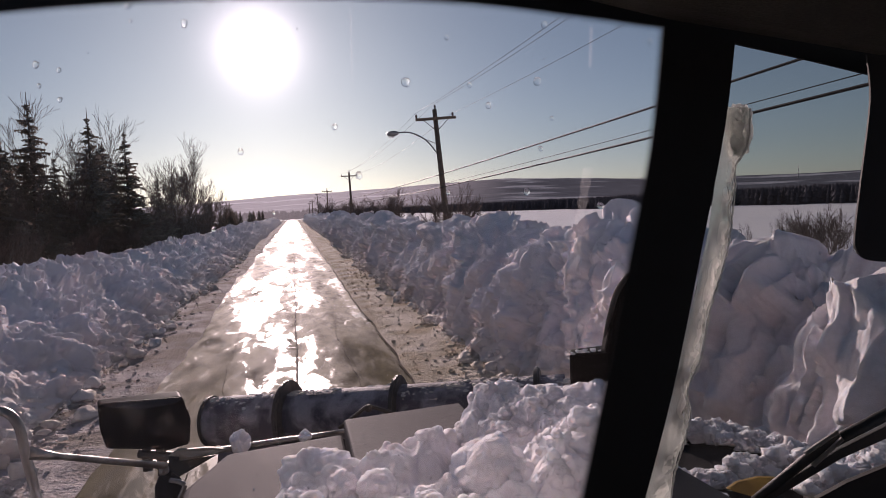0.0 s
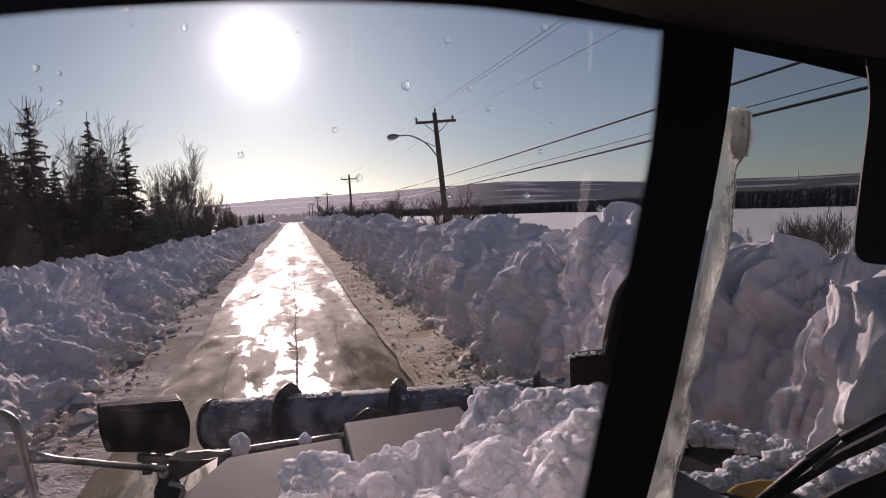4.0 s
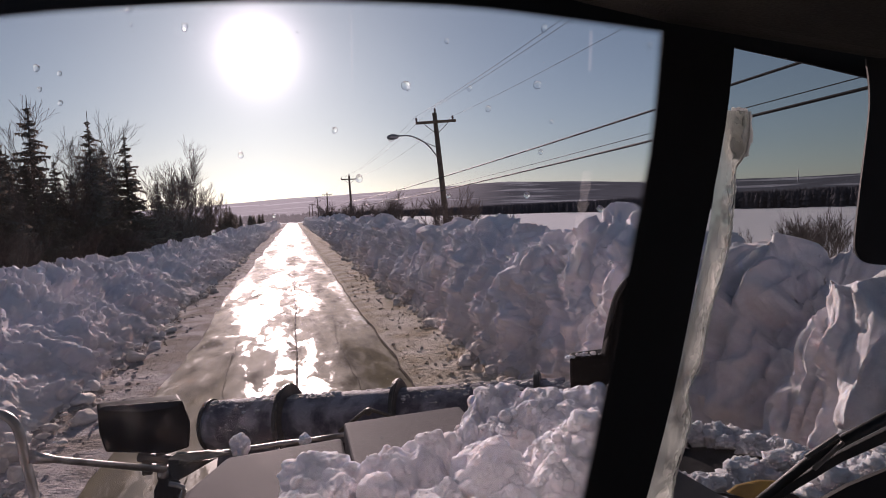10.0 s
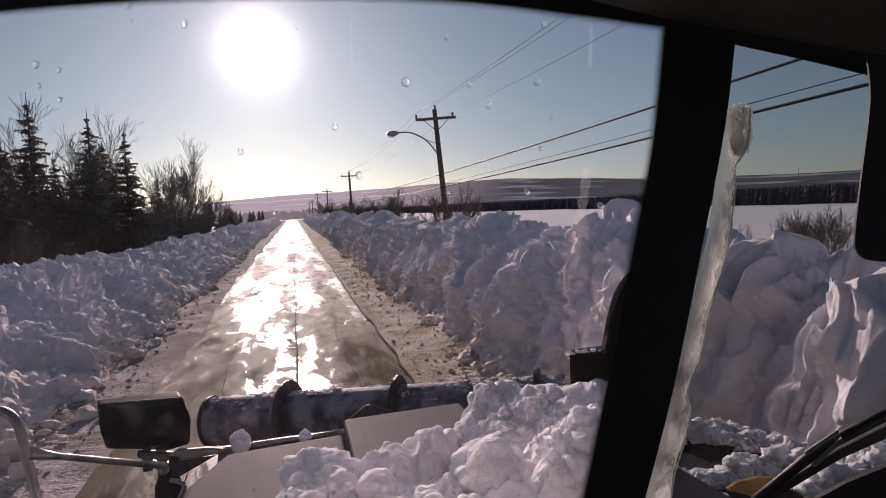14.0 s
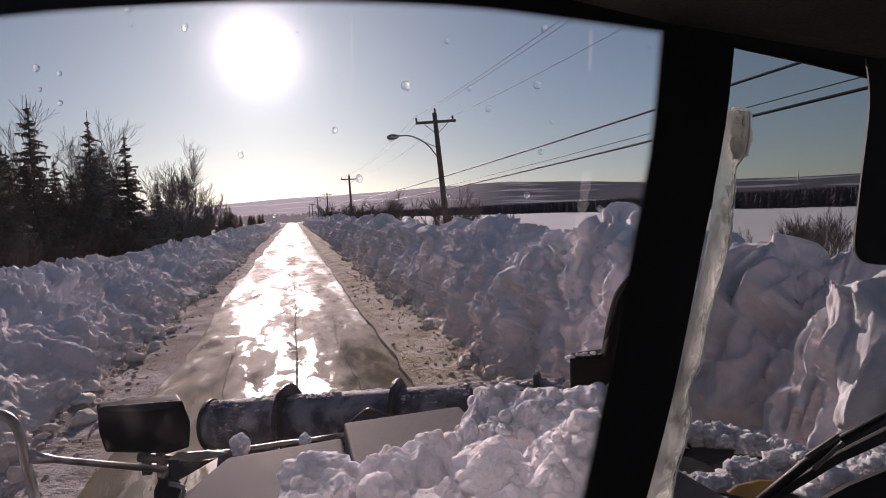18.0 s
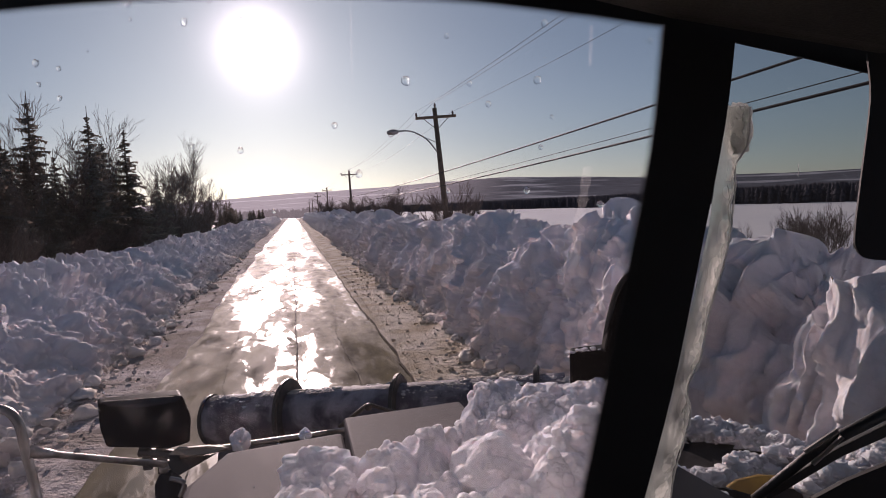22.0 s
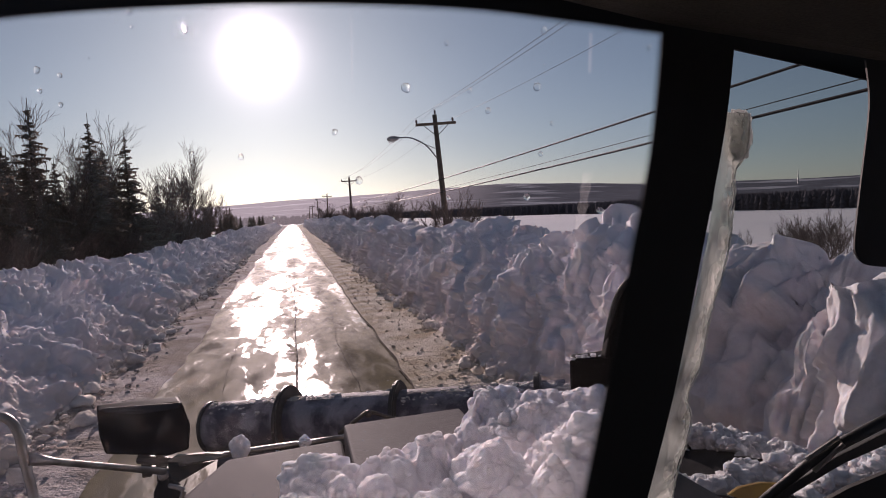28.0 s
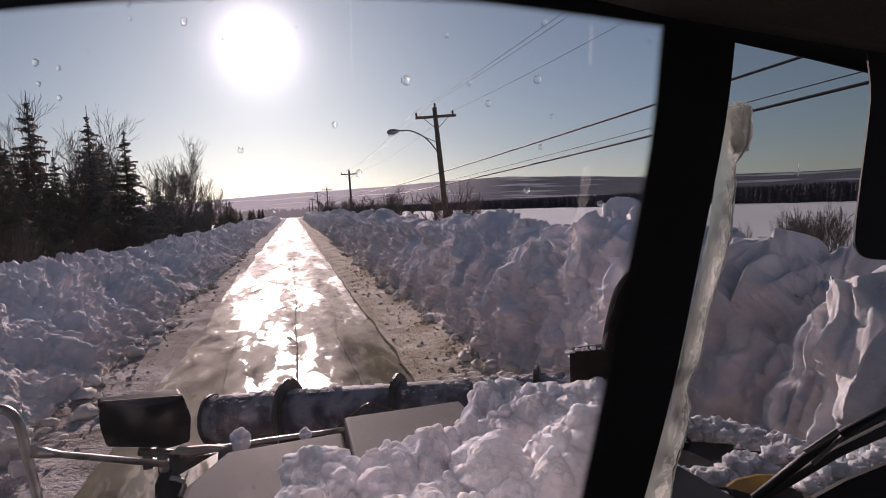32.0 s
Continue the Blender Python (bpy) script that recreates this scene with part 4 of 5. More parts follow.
# mirror on its bracket beside the cab
arm = part("mirror_bracket", tube(smooth_line([(-0.807, 1.713, 2.553), (-0.740, 1.697, 2.551), (-0.703, 1.687, 2.537), (-0.683, 1.680, 2.503), (-0.673, 1.673, 2.441), (-0.661, 1.666, 2.379), (-0.647, 1.657, 2.295)], 5), 0.0115, 12), M_CHROME, truck, "bent steel loop of an empty mirror bracket", True)
part("mirror_arm", tube([(-0.665, 1.671, 2.441), (-0.638, 1.765, 2.393), (-0.572, 1.999, 2.275), (-0.466, 2.172, 2.174)], [0.017, 0.009, 0.010, 0.012], 10), M_CHROME, arm, "", True)
part("rod_eye", lump(0.016, 3, (-0.470, 2.172, 2.159), 0.15), M_CHROME, arm, "", True)
part("bracket_foot", tube([(-0.471, 2.182, 2.143), (-0.462, 2.177, 2.113), (-0.456, 2.170, 2.023)], [0.020, 0.042, 0.05], 10), M_FENDER, arm, "dark bracket foot", True)
part("bracket_strap", tube(smooth_line([(-0.442, 2.113, 2.147), (-0.411, 2.105, 2.139), (-0.397, 2.100, 2.125), (-0.414, 2.102, 2.087)], 4), 0.008, 8), M_CHROME, arm, "bright steel strap", True)

# right-hand mirror, black
mir = part("side_mirror", slab(smooth_line([(0.928, 0.820, 3.219), (0.930, 0.815, 3.145), (0.910, 0.812, 3.026), (0.893, 0.809, 2.929), (0.895, 0.807, 2.899), (0.914, 0.801, 2.883), (0.968, 0.788, 2.877)], 4) + [Vector((1.112, 0.752, 2.870)), Vector((1.132, 0.770, 3.210))], AWAY * 0.004), M_FRIT, truck, "black housing of the other mirror")

# wiper parked on the corner window
wiper = part("wiper_arm", tube([(1.061, 0.821, 2.637), (0.922, 0.850, 2.572), (0.863, 0.863, 2.541), (0.757, 0.883, 2.462)], [0.011, 0.010, 0.009, 0.008], 8), M_RUBBER, truck, "black wiper arm parked low on the glass", True)
part("wiper_blade", slab([(1.080, 0.835, 2.608), (0.918, 0.869, 2.535), (0.788, 0.896, 2.462), (0.797, 0.893, 2.449), (0.927, 0.866, 2.521), (1.088, 0.831, 2.585)], AWAY * 0.012, 0.002), M_RUBBER, wiper)
part("wiper_link", tube([(0.840, 0.858, 2.546), (0.897, 0.847, 2.581), (0.905, 0.844, 2.569), (0.853, 0.854, 2.524)], 0.004, 6), M_CHROME, wiper)
cab([(0.850, 0.850, 2.463), (0.909, 0.838, 2.492), (1.104, 0.795, 2.564), (1.095, 0.787, 2.413), (0.847, 0.848, 2.424)], 0.01, M_FRIT, "window_sill", "black lower frame of the corner window")

# plough blade ahead of the hood
blade_l, blade_r = Vector((-0.754, 5.423, 1.27)), Vector((1.947, 4.212, 1.494))
run = blade_r - blade_l
out = Vector((run.y, -run.x, 0)).normalized() * -1
bm = bmesh.new()
rings = []
for s in np.linspace(0, 1, 30):
    c = blade_l + run * float(s)
    ring_v = []
    for a in np.linspace(-1.3, 1.2, 14):
        ring_v.append(bm.verts.new(c + out * (0.55 - 0.55 * math.cos(a)) * 1.0 + Vector((0, 0, 0.62 * math.sin(a) - 0.58)) + Vector((0, 0, 0.006 * math.sin(float(s) * 70)))))
    rings.append(ring_v)
for a, b in zip(rings, rings[1:]):
    for k in range(13):
        bm.faces.new((a[k], a[k + 1], b[k + 1], b[k]))
got = bmesh.ops.extrude_face_region(bm, geom=list(bm.faces))
bmesh.ops.translate(bm, verts=[v for v in got["geom"] if isinstance(v, bmesh.types.BMVert)], vec=-out * 0.03)
blade = part("plough_blade", bm, M_BLADE, truck, "scuffed dark plough blade with a snow-dusted top", True)
part("top_tube", tube([blade_l.lerp(blade_r, k / 24) for k in range(25)], 0.2, 28), M_DUSTED, blade, "dark violet-grey rolled top dusted with snow", True)
bm = bmesh.new()
bmesh.ops.create_cone(bm, cap_ends=True, segments=36, radius1=0.212, radius2=0.212, depth=0.025, matrix=Matrix.Translation(blade_l - run.normalized() * 0.012) @ run.normalized().to_track_quat("Z", "Y").to_matrix().to_4x4())
part("end_plate", bm, M_STEEL, blade, "dark round end plate")
axis = run.normalized().to_track_quat("Z", "Y").to_matrix().to_4x4()
for share, r in ((0.235, 0.30), (0.555, 0.28), (0.93, 0.27)):
    bm = bmesh.new()
    bmesh.ops.create_cone(bm, cap_ends=True, segments=36, radius1=r, radius2=r, depth=0.045, matrix=Matrix.Translation(blade_l + run * share) @ axis)
    bmesh.ops.bevel(bm, geom=list(bm.edges), offset=0.012, segments=2, affect="EDGES")
    part("blade_rib", bm, M_STEEL, blade, "dark curved rib on the blade")
part("lift_arm", tube([(0.131, 2.45, 2.127), (0.245, 2.45, 2.203), (0.262, 2.45, 2.203), (0.43, 2.45, 2.13)], [0.009, 0.008, 0.008, 0.009], 8), M_STEEL, blade, "thin black lifting arm bent over the hood's edge", True)
part("arm_joint", lump(0.016, 9, (0.254, 2.45, 2.196), 0.1), M_STEEL, blade, "", True)
part("push_frame", box((0.3, 3.0, 0.2), (0.3, 3.4, 0.7), 0.02), M_STEEL, blade)

# ---- snow and ice on the lorry ----
hx = np.linspace(-0.34, 1.12, 330)
hy = np.linspace(1.12, 2.42, 290)
HX, HY = np.meshgrid(hx, hy)
p = np.stack([HX.ravel(), HY.ravel(), HX.ravel() * 0], -1)
edge = 1.83 + 0.10 * fbm(p * 2.2, 3, 71).reshape(HX.shape) + np.interp(HX, (-0.34, -0.15, 0.1, 0.2, 0.45, 0.56, 0.8, 1.12), (-0.15, -0.05, -0.06, -0.04, 0.0, 0.2, 0.36, 0.30))
inside = np.clip((edge - HY) / 0.16, 0, 1) * np.clip((HX + 0.12 - 0.25 * np.clip((1.7 - HY) * -1, 0, 1)) / 0.16, 0, 1) * np.clip((1.11 - HX) / 0.08, 0, 1) * np.clip((0.60 * HY - HX) / 0.05, 0, 1)
deep = np.interp(HX, (-0.34, 0.0, 0.4, 0.75, 1.0, 1.12), (0.05, 0.09, 0.10, 0.17, 0.20, 0.15)) * (0.75 + 0.5 * billows(p * 2.4 + 3, 70).reshape(HX.shape))
q = p + 0.05 * np.stack([fbm(p * 6 + k * 5, 2, 80 + k) for k in range(3)], -1)
heap = deep * (0.7 + 0.5 * fbm(p * 2.6, 3, 72).reshape(HX.shape)) + 0.13 * billows(q * 4.2, 73).reshape(HX.shape) * np.clip(0.6 + fbm(p * 2 + 9, 2, 79), 0.15, 1.2).reshape(HX.shape)
heap += 0.10 * billows(q * 9.5, 74).reshape(HX.shape) + 0.036 * billows(q * 22, 75).reshape(HX.shape) + 0.016 * billows(q * 55, 76).reshape(HX.shape) - 0.11
HZ = 2.17 + (np.maximum(heap, 0.0) + 0.02) * np.sqrt(inside)
lying = grid_faces(len(hy), len(hx))
lying = lying[(inside.ravel()[lying] > 0).any(1)]
hood_snow = mesh_np("hood_snow", np.stack([HX, HY, HZ], -1).reshape(-1, 3), lying, M_SNOW)
tagged(hood_snow, "heap of lumpy broken snow lying on the truck hood", "snow")
for name, at, r, seed in (("snowball", (-0.239, 2.323, 2.172), 0.038, 5), ("snowball", (-0.005, 2.297, 2.168), 0.021, 6)):
    tagged(part(name, lump(r, seed, at, 0.6, 4), M_SNOW, None, "", True), "small round clump of snow stuck on the hood rod", "snow clump", "clumps on the rod")


def snow_chunk(at, r, seed, flat=0.85, level=5):
    """One broken block of snow with a crusty, budding face."""
    bm = bmesh.new()
    bmesh.ops.create_icosphere(bm, subdivisions=level, radius=1)
    k = np.array([v.co[:] for v in bm.verts]) + seed * 3.7
    d = 1 + 0.42 * fbm(k * 1.3, 3, seed) + 0.24 * (billows(k * 2.2, seed) - 0.6) + 0.12 * (billows(k * 5.5, seed + 1) - 0.6) + 0.05 * (billows(k * 13, seed + 2) - 0.6)
    for v, f in zip(bm.verts, d):
        v.co = Vector(at) + Vector((v.co.x, v.co.y, v.co.z * flat)) * float(f) * r
    tagged(part("snow_chunk", bm, M_SNOW, None, "", True), "broken chunk of white snow lying on the hood", "snow chunk", "chunks on the hood")


for at, r, seed in (((0.469, 1.508, 2.277), 0.105, 1), ((0.021, 1.735, 2.255), 0.095, 2), ((0.767, 1.832, 2.339), 0.075, 3), ((0.876, 1.786, 2.355), 0.06, 4), ((0.744, 1.577, 2.305), 0.085, 5), ((0.242, 1.694, 2.230), 0.06, 6),
                    ((0.630, 1.810, 2.280), 0.085, 7), ((0.474, 1.794, 2.261), 0.06, 8), ((0.340, 1.722, 2.238), 0.05, 9), ((0.611, 1.352, 2.308), 0.07, 10), ((0.157, 1.816, 2.208), 0.045, 11), ((0.257, 1.896, 2.219), 0.028, 12),
                    ((0.364, 1.972, 2.209), 0.03, 13)):
    snow_chunk(at, r, seed)
for i in range(46):
    x, y = rng.uniform(-0.02, 0.98), rng.uniform(1.32, 2.05)
    if x > 0.56 * y or y > float(np.interp(x, (0.0, 0.3, 0.6, 0.95), (1.75, 1.85, 2.05, 2.1))):
        continue
    near = int(np.argmin(np.abs(hy - y))), int(np.argmin(np.abs(hx - x)))
    r = 0.014 + 0.035 * rng.random() ** 1.5
    snow_chunk((x, y, float(HZ[near]) - 0.2 * r), r, 30 + i, 0.8, 4)
pick = np.argwhere((inside > 0.3) & (HY > 1.25))
pick = pick[rng.integers(0, len(pick), 420)]
c = np.stack([hx[pick[:, 1]], hy[pick[:, 0]], HZ[pick[:, 0], pick[:, 1]]], 1)
v, f = lump_arrays(c, 0.004 + 0.022 * rng.random(len(c)) ** 3, 77, 2, 0.55, 0.9)
tagged(mesh_np("hood_crumbs", v, f, M_SNOW), "fine crumbs of snow scattered over the heap", "snow", kind="stuff")
ridge = smooth_line([(1.616, 2.349, 1.960), (1.747, 2.293, 1.960), (1.840, 2.160, 1.960), (1.886, 2.040, 1.960), (1.899, 1.940, 1.960)], 10)
spill = smooth_line([(1.847, 1.941, 1.960), (1.677, 1.941, 1.960), (1.507, 1.917, 1.960), (1.297, 1.892, 1.960)], 10)
tail = smooth_line([(1.737, 1.739, 1.960), (1.928, 1.778, 1.960), (2.201, 1.831, 1.960), (2.470, 1.864, 1.960)], 10)
mound = smooth_line([(1.195, 1.792, 2.000), (1.272, 1.731, 2.000), (1.361, 1.651, 2.000)], 10)
spots, sizes = [], []
for line, n_lumps, wide in ((ridge, 240, 0.032), (spill, 150, 0.026), (tail, 180, 0.05), (mound, 130, 0.03)):
    for _ in range(n_lumps):
        q = line[int(rng.integers(0, len(line)))]
        spots.append((q.x + rng.normal(0, wide), q.y + rng.normal(0, wide), 1.935 + abs(rng.normal(0, 0.022))))
        sizes.append(0.008 + 0.034 * rng.random() ** 2)
v, f = lump_arrays(spots, sizes, 78, 3, 0.8, 0.85)
tagged(mesh_np("fender_snow", v, f, M_SNOW), "crumbled snow lying on the dark fender", "snow", kind="stuff")
count = 1500
s_at = rng.random(count)
lean = rng.normal(0.15, 0.45, count)
c = np.array([tuple(blade_l + run * float(k)) for k in s_at]) + np.stack([0 * lean, -0.2 * np.sin(lean), 0.2 * np.cos(lean)], 1)
keep = fbm(np.stack([s_at * 9, lean * 2, s_at * 0], -1), 3, 44) > -0.05
c = c[keep]
v, f = lump_arrays(c, 0.005 + 0.022 * rng.random(len(c)) ** 4, 79, 2, 0.8, 0.4)
tagged(mesh_np("blade_snow", v, f, M_RUBBLE), "snow caked along the top of the plough blade", "snow", kind="stuff")
lamp_top = [Vector((0.987, 2.114, 2.423)).lerp(Vector((1.184, 2.066, 2.431)), k / 40) for k in range(41)]
v, f = lump_arrays(np.array([tuple(q) for q in lamp_top]) + rng.normal(0, 0.006, (41, 3)), 0.005 + 0.005 * rng.random(41), 81, 2)
tagged(mesh_np("lamp_snow", v, f, M_SNOW), "thin crust of snow on the plough lamp", "snow", kind="stuff")

# ice frozen along the pillar
ice_r = smooth_line([(0.846, 0.991, 3.160), (0.837, 0.989, 3.090), (0.812, 0.992, 3.051), (0.809, 0.990, 3.003), (0.785, 0.987, 2.882), (0.755, 0.989, 2.798), (0.728, 0.988, 2.692), (0.701, 0.991, 2.640), (0.704, 0.987, 2.587), (0.678, 0.988, 2.508), (0.666, 0.988, 2.472), (0.651, 0.987, 2.387)], 8)
ice_l = smooth_line([(0.801, 1.002, 3.162), (0.788, 1.001, 3.105), (0.761, 0.997, 2.947), (0.721, 0.997, 2.799), (0.676, 0.998, 2.642), (0.624, 0.999, 2.473), (0.597, 1.000, 2.389)], 12)
n_ice = 140
ice_v = []
for i in range(n_ice):
    fa, fb = i / n_ice * (len(ice_l) - 1), i / n_ice * (len(ice_r) - 1)
    a = Vector(ice_l[int(fa)]).lerp(Vector(ice_l[int(fa) + 1]), fa % 1)
    b = Vector(ice_r[int(fb)]).lerp(Vector(ice_r[int(fb) + 1]), fb % 1)
    for j in range(17):
        q = a.lerp(b, j / 16)
        k = float(noise.noise(q * 22)) * 0.35 + float(noise.noise(q * 75)) * 0.3 + float(noise.noise(q * 190)) * 0.25
        ice_v.append(q - AWAY * (0.017 * math.sin(math.pi * j / 16) ** 0.6 * (1 + k)) + VIEW_RIGHT * 0.004 * k)
ice_f = grid_faces(n_ice, 17)
ice = tagged(mesh_np("window_ice", [tuple(v) for v in ice_v], ice_f, M_ICE), "ridge of grey ice frozen on the glass beside the pillar", "ice")
rim = [Vector(q) - AWAY * 0.006 + VIEW_RIGHT * 0.0015 * float(noise.noise(Vector(q) * 60)) for q in smooth_line(ice_r, 3)]
part("ice_rim", tube(rim, [0.0018 + 0.0014 * float(noise.noise(q * 130 + Vector((3, 0, 0)))) for q in rim], 8), M_RIME, ice, "white crusted edge of the ice", True)
bm = bmesh.new()
bmesh.ops.create_icosphere(bm, subdivisions=5, radius=1)
k = np.array([v.co[:] for v in bm.verts])
d = 1 + 0.42 * fbm(k * 2.0, 4, 91) + 0.16 * billows(k * 4, 92) + 0.08 * billows(k * 11, 93)
for v, f in zip(bm.verts, d):
    v.co.x, v.co.z = math.copysign(abs(v.co.x) ** 0.6, v.co.x), math.copysign(abs(v.co.z) ** 0.6, v.co.z)
    v.co = Vector((0.823, 0.995, 3.121)) + (VIEW_RIGHT * v.co.x * 0.021 + VIEW_UP * v.co.z * 0.038 + AWAY * v.co.y * 0.006) * float(f)
part("ice_cap", bm, M_RIME, ice, "crusted white lump at the top of the ice", True)

# beads of meltwater on the hood
count = 130
c = np.stack([rng.uniform(-0.3, 0.58, count), rng.uniform(1.75, 2.26, count), np.full(count, 2.192)], 1)
c[:, 2] += 0.028 * (c[:, 0] > 0.14)
c = c[np.abs(c[:, 0] - 0.136) > 0.03]
v, f = lump_arrays(c, 0.0012 + 0.0032 * rng.random(len(c)) ** 3, 83, 2, 0.2, 0.6)
tagged(mesh_np("meltwater_beads", v, f, M_WATER), "beads of meltwater on the hood paint", "water", kind="stuff")

# ---- trees ----
def spruce(name, height, seed, label, width=0.24):
    """A spruce: tapered trunk, whorls of drooping boughs set with needle sprays."""
    r = np.random.default_rng(seed)
    top = new(name)
    tagged(top, label, "spruce")
    part("trunk", tube([(0, 0, -0.3), (0.02, 0, height * 0.5), (0, 0.01, height * 1.05)], [height * 0.018, height * 0.011, 0.012], 7), M_BARK, top)
    verts, faces = [], []
    z = height * 0.04
    while z < height * 0.995:
        up = z / height
        reach = height * width * (1 - up) ** 0.85 * r.uniform(0.72, 1.15) + 0.03
        count = int(6 + 5 * (1 - up))
        spin = r.uniform(0, 6.3)
        for k in range(count):
            a = spin + k * math.tau / count + r.normal(0, 0.2)
            length = reach * r.uniform(0.35, 1.25)
            d = np.array((math.cos(a), math.sin(a), 0.0))
            side = np.array((-d[1], d[0], 0.0))
            droop = r.uniform(0.05, 0.42) * (1 - 0.5 * up)
            zb = min(z + r.normal(0, 0.016) * height, height * 0.98)
            sprays = max(4, int(length * 9))
            for s in range(sprays):
                t = (s + 1) / sprays
                at = np.array((0, 0, zb)) + d * length * t + np.array((0, 0, length * (0.22 * t - droop * 1.5 * t * t)))
                w = (0.03 + 0.40 * length * (1 - 0.75 * t)) * r.uniform(0.6, 1.2)
                for sg in (-1, 1):
                    tip = at + side * sg * w + d * w * 0.55 + np.array((0, 0, -w * r.uniform(0.15, 0.6)))
                    wide = (0.05 + 0.07 * r.random()) * min(1.0, 0.3 + length)
                    b = len(verts)
                    verts += [at - d * wide, at + d * wide, tip + np.array((0, 0, 0.02)), at + np.array((0, 0, -wide * 1.6)) + side * sg * w * 0.4]
                    faces += [(b, b + 1, b + 2), (b, b + 3, b + 2)]
        z += height * 0.017 * r.uniform(0.6, 1.6) + 0.015
    part_ob = mesh_np("crown", verts, faces, M_NEEDLE, top, False)
    return top


def bare_tree(name, height, seed, label, spread=0.5, category="bare tree", stems=1, mat=None, fine=0.009, deep=4):
    """A leafless tree: forking limbs down to fine twigs, in one crown."""
    r = np.random.default_rng(seed)
    top = new(name)
    tagged(top, label, category)
    trunk, crown = bmesh.new(), bmesh.new()

    def grow(at, way, length, radius, level):
        pts, p, w = [at], at.copy(), way.copy()
        n = 4
        for i in range(n):
            w = (w + Vector(r.normal(0, 0.10, 3)) + Vector((0, 0, 0.05))).normalized()
            p = p + w * length / n
            pts.append(p.copy())
        rad = [max(fine, radius * (1 - 0.6 * i / n)) for i in range(n + 1)]
        tube(pts, rad, 6 if level == 0 else 3, trunk if level == 0 else crown)
        if level >= deep:
            return
        for i in range(1, n + 1):
            for _ in range(2 if level < 2 else (1 if i < n else 2)):
                if level == 0 and i < 2:
                    continue
                a = r.uniform(0, math.tau)
                out_way = (w + Vector((math.cos(a), math.sin(a), r.uniform(-0.1, 0.5))) * spread * r.uniform(0.7, 1.4)).normalized()
                grow(pts[i], out_way, length * r.uniform(0.42, 0.68), rad[i] * 0.62, level + 1)

    for s in range(stems):
        lean = Vector((r.normal(0, 0.12 if stems == 1 else 0.35), r.normal(0, 0.12 if stems == 1 else 0.35), 1)).normalized()
        grow(Vector((r.normal(0, 0.05 * stems), r.normal(0, 0.05 * stems), -0.3)), lean, height * 0.62, height * (0.016 if stems == 1 else 0.010), 0)
    part("trunk", trunk, M_BARK, top)
    part("twigs", crown, mat or M_TWIG, top)
    return top


LABEL_S = "dark green spruce standing in snow beside the road"
spruces = [spruce("spruce", h, s, LABEL_S, w) for h, s, w in ((8.0, 1, 0.21), (7.2, 2, 0.26), (6.0, 3, 0.24), (4.2, 4, 0.32), (3.2, 5, 0.38))]
LABEL_B = "leafless birch with fine bare twigs"
birches = [bare_tree("bare_tree", h, s, LABEL_B, 0.42) for h, s in ((8.5, 11), (7.5, 12), (6.5, 13))]
LABEL_U = "leafless grey bush poking out of the snow"
bushes = [bare_tree("bare_bush", h, s, LABEL_U, 0.4, "bush", 5, None, 0.004 if h < 3 else 0.008, 3) for h, s in ((3.2, 21), (2.6, 22))]


def plant(stock, spots, group):
    for i, (k, x, y, size, turn) in enumerate(spots):
        m = pose(x, y, 0.25 if x < 0 else 1.05, 0, 0, turn) @ Matrix.Diagonal((size, size, size, 1))
        src = stock[k]
        ob = copy_thing(src, m)
        ob.matrix_basis = m
        tagged(ob, group=group)


tree_rng = np.random.default_rng(5)
spots = [(0, -11.0, 30.5, 1.02, 10), (1, -12.3, 29.0, 0.75, 80), (2, -10.6, 34.0, 0.90, 140), (0, -11.8, 35.5, 0.78, 200), (2, -10.4, 37.0, 0.75, 20)]
y = -78.0
while y < 60:
    for k in range(3 if y > 18 else 2):
        tall = 0.92
        spots.append((int(tree_rng.integers(0, 5)), -9.6 - tree_rng.random() * 6.5, y + tree_rng.uniform(-1.5, 1.5), tall * tree_rng.uniform(0.7, 1.15), tree_rng.uniform(0, 360)))
    y += 2.4 if y > 18 else 4.0
y = 14.0
while y < 60:
    spots.append((3 + int(tree_rng.integers(0, 2)), -9.3 - tree_rng.random() * 2.0, y, tree_rng.uniform(0.55, 0.9), tree_rng.uniform(0, 360)))
    y += 1.4
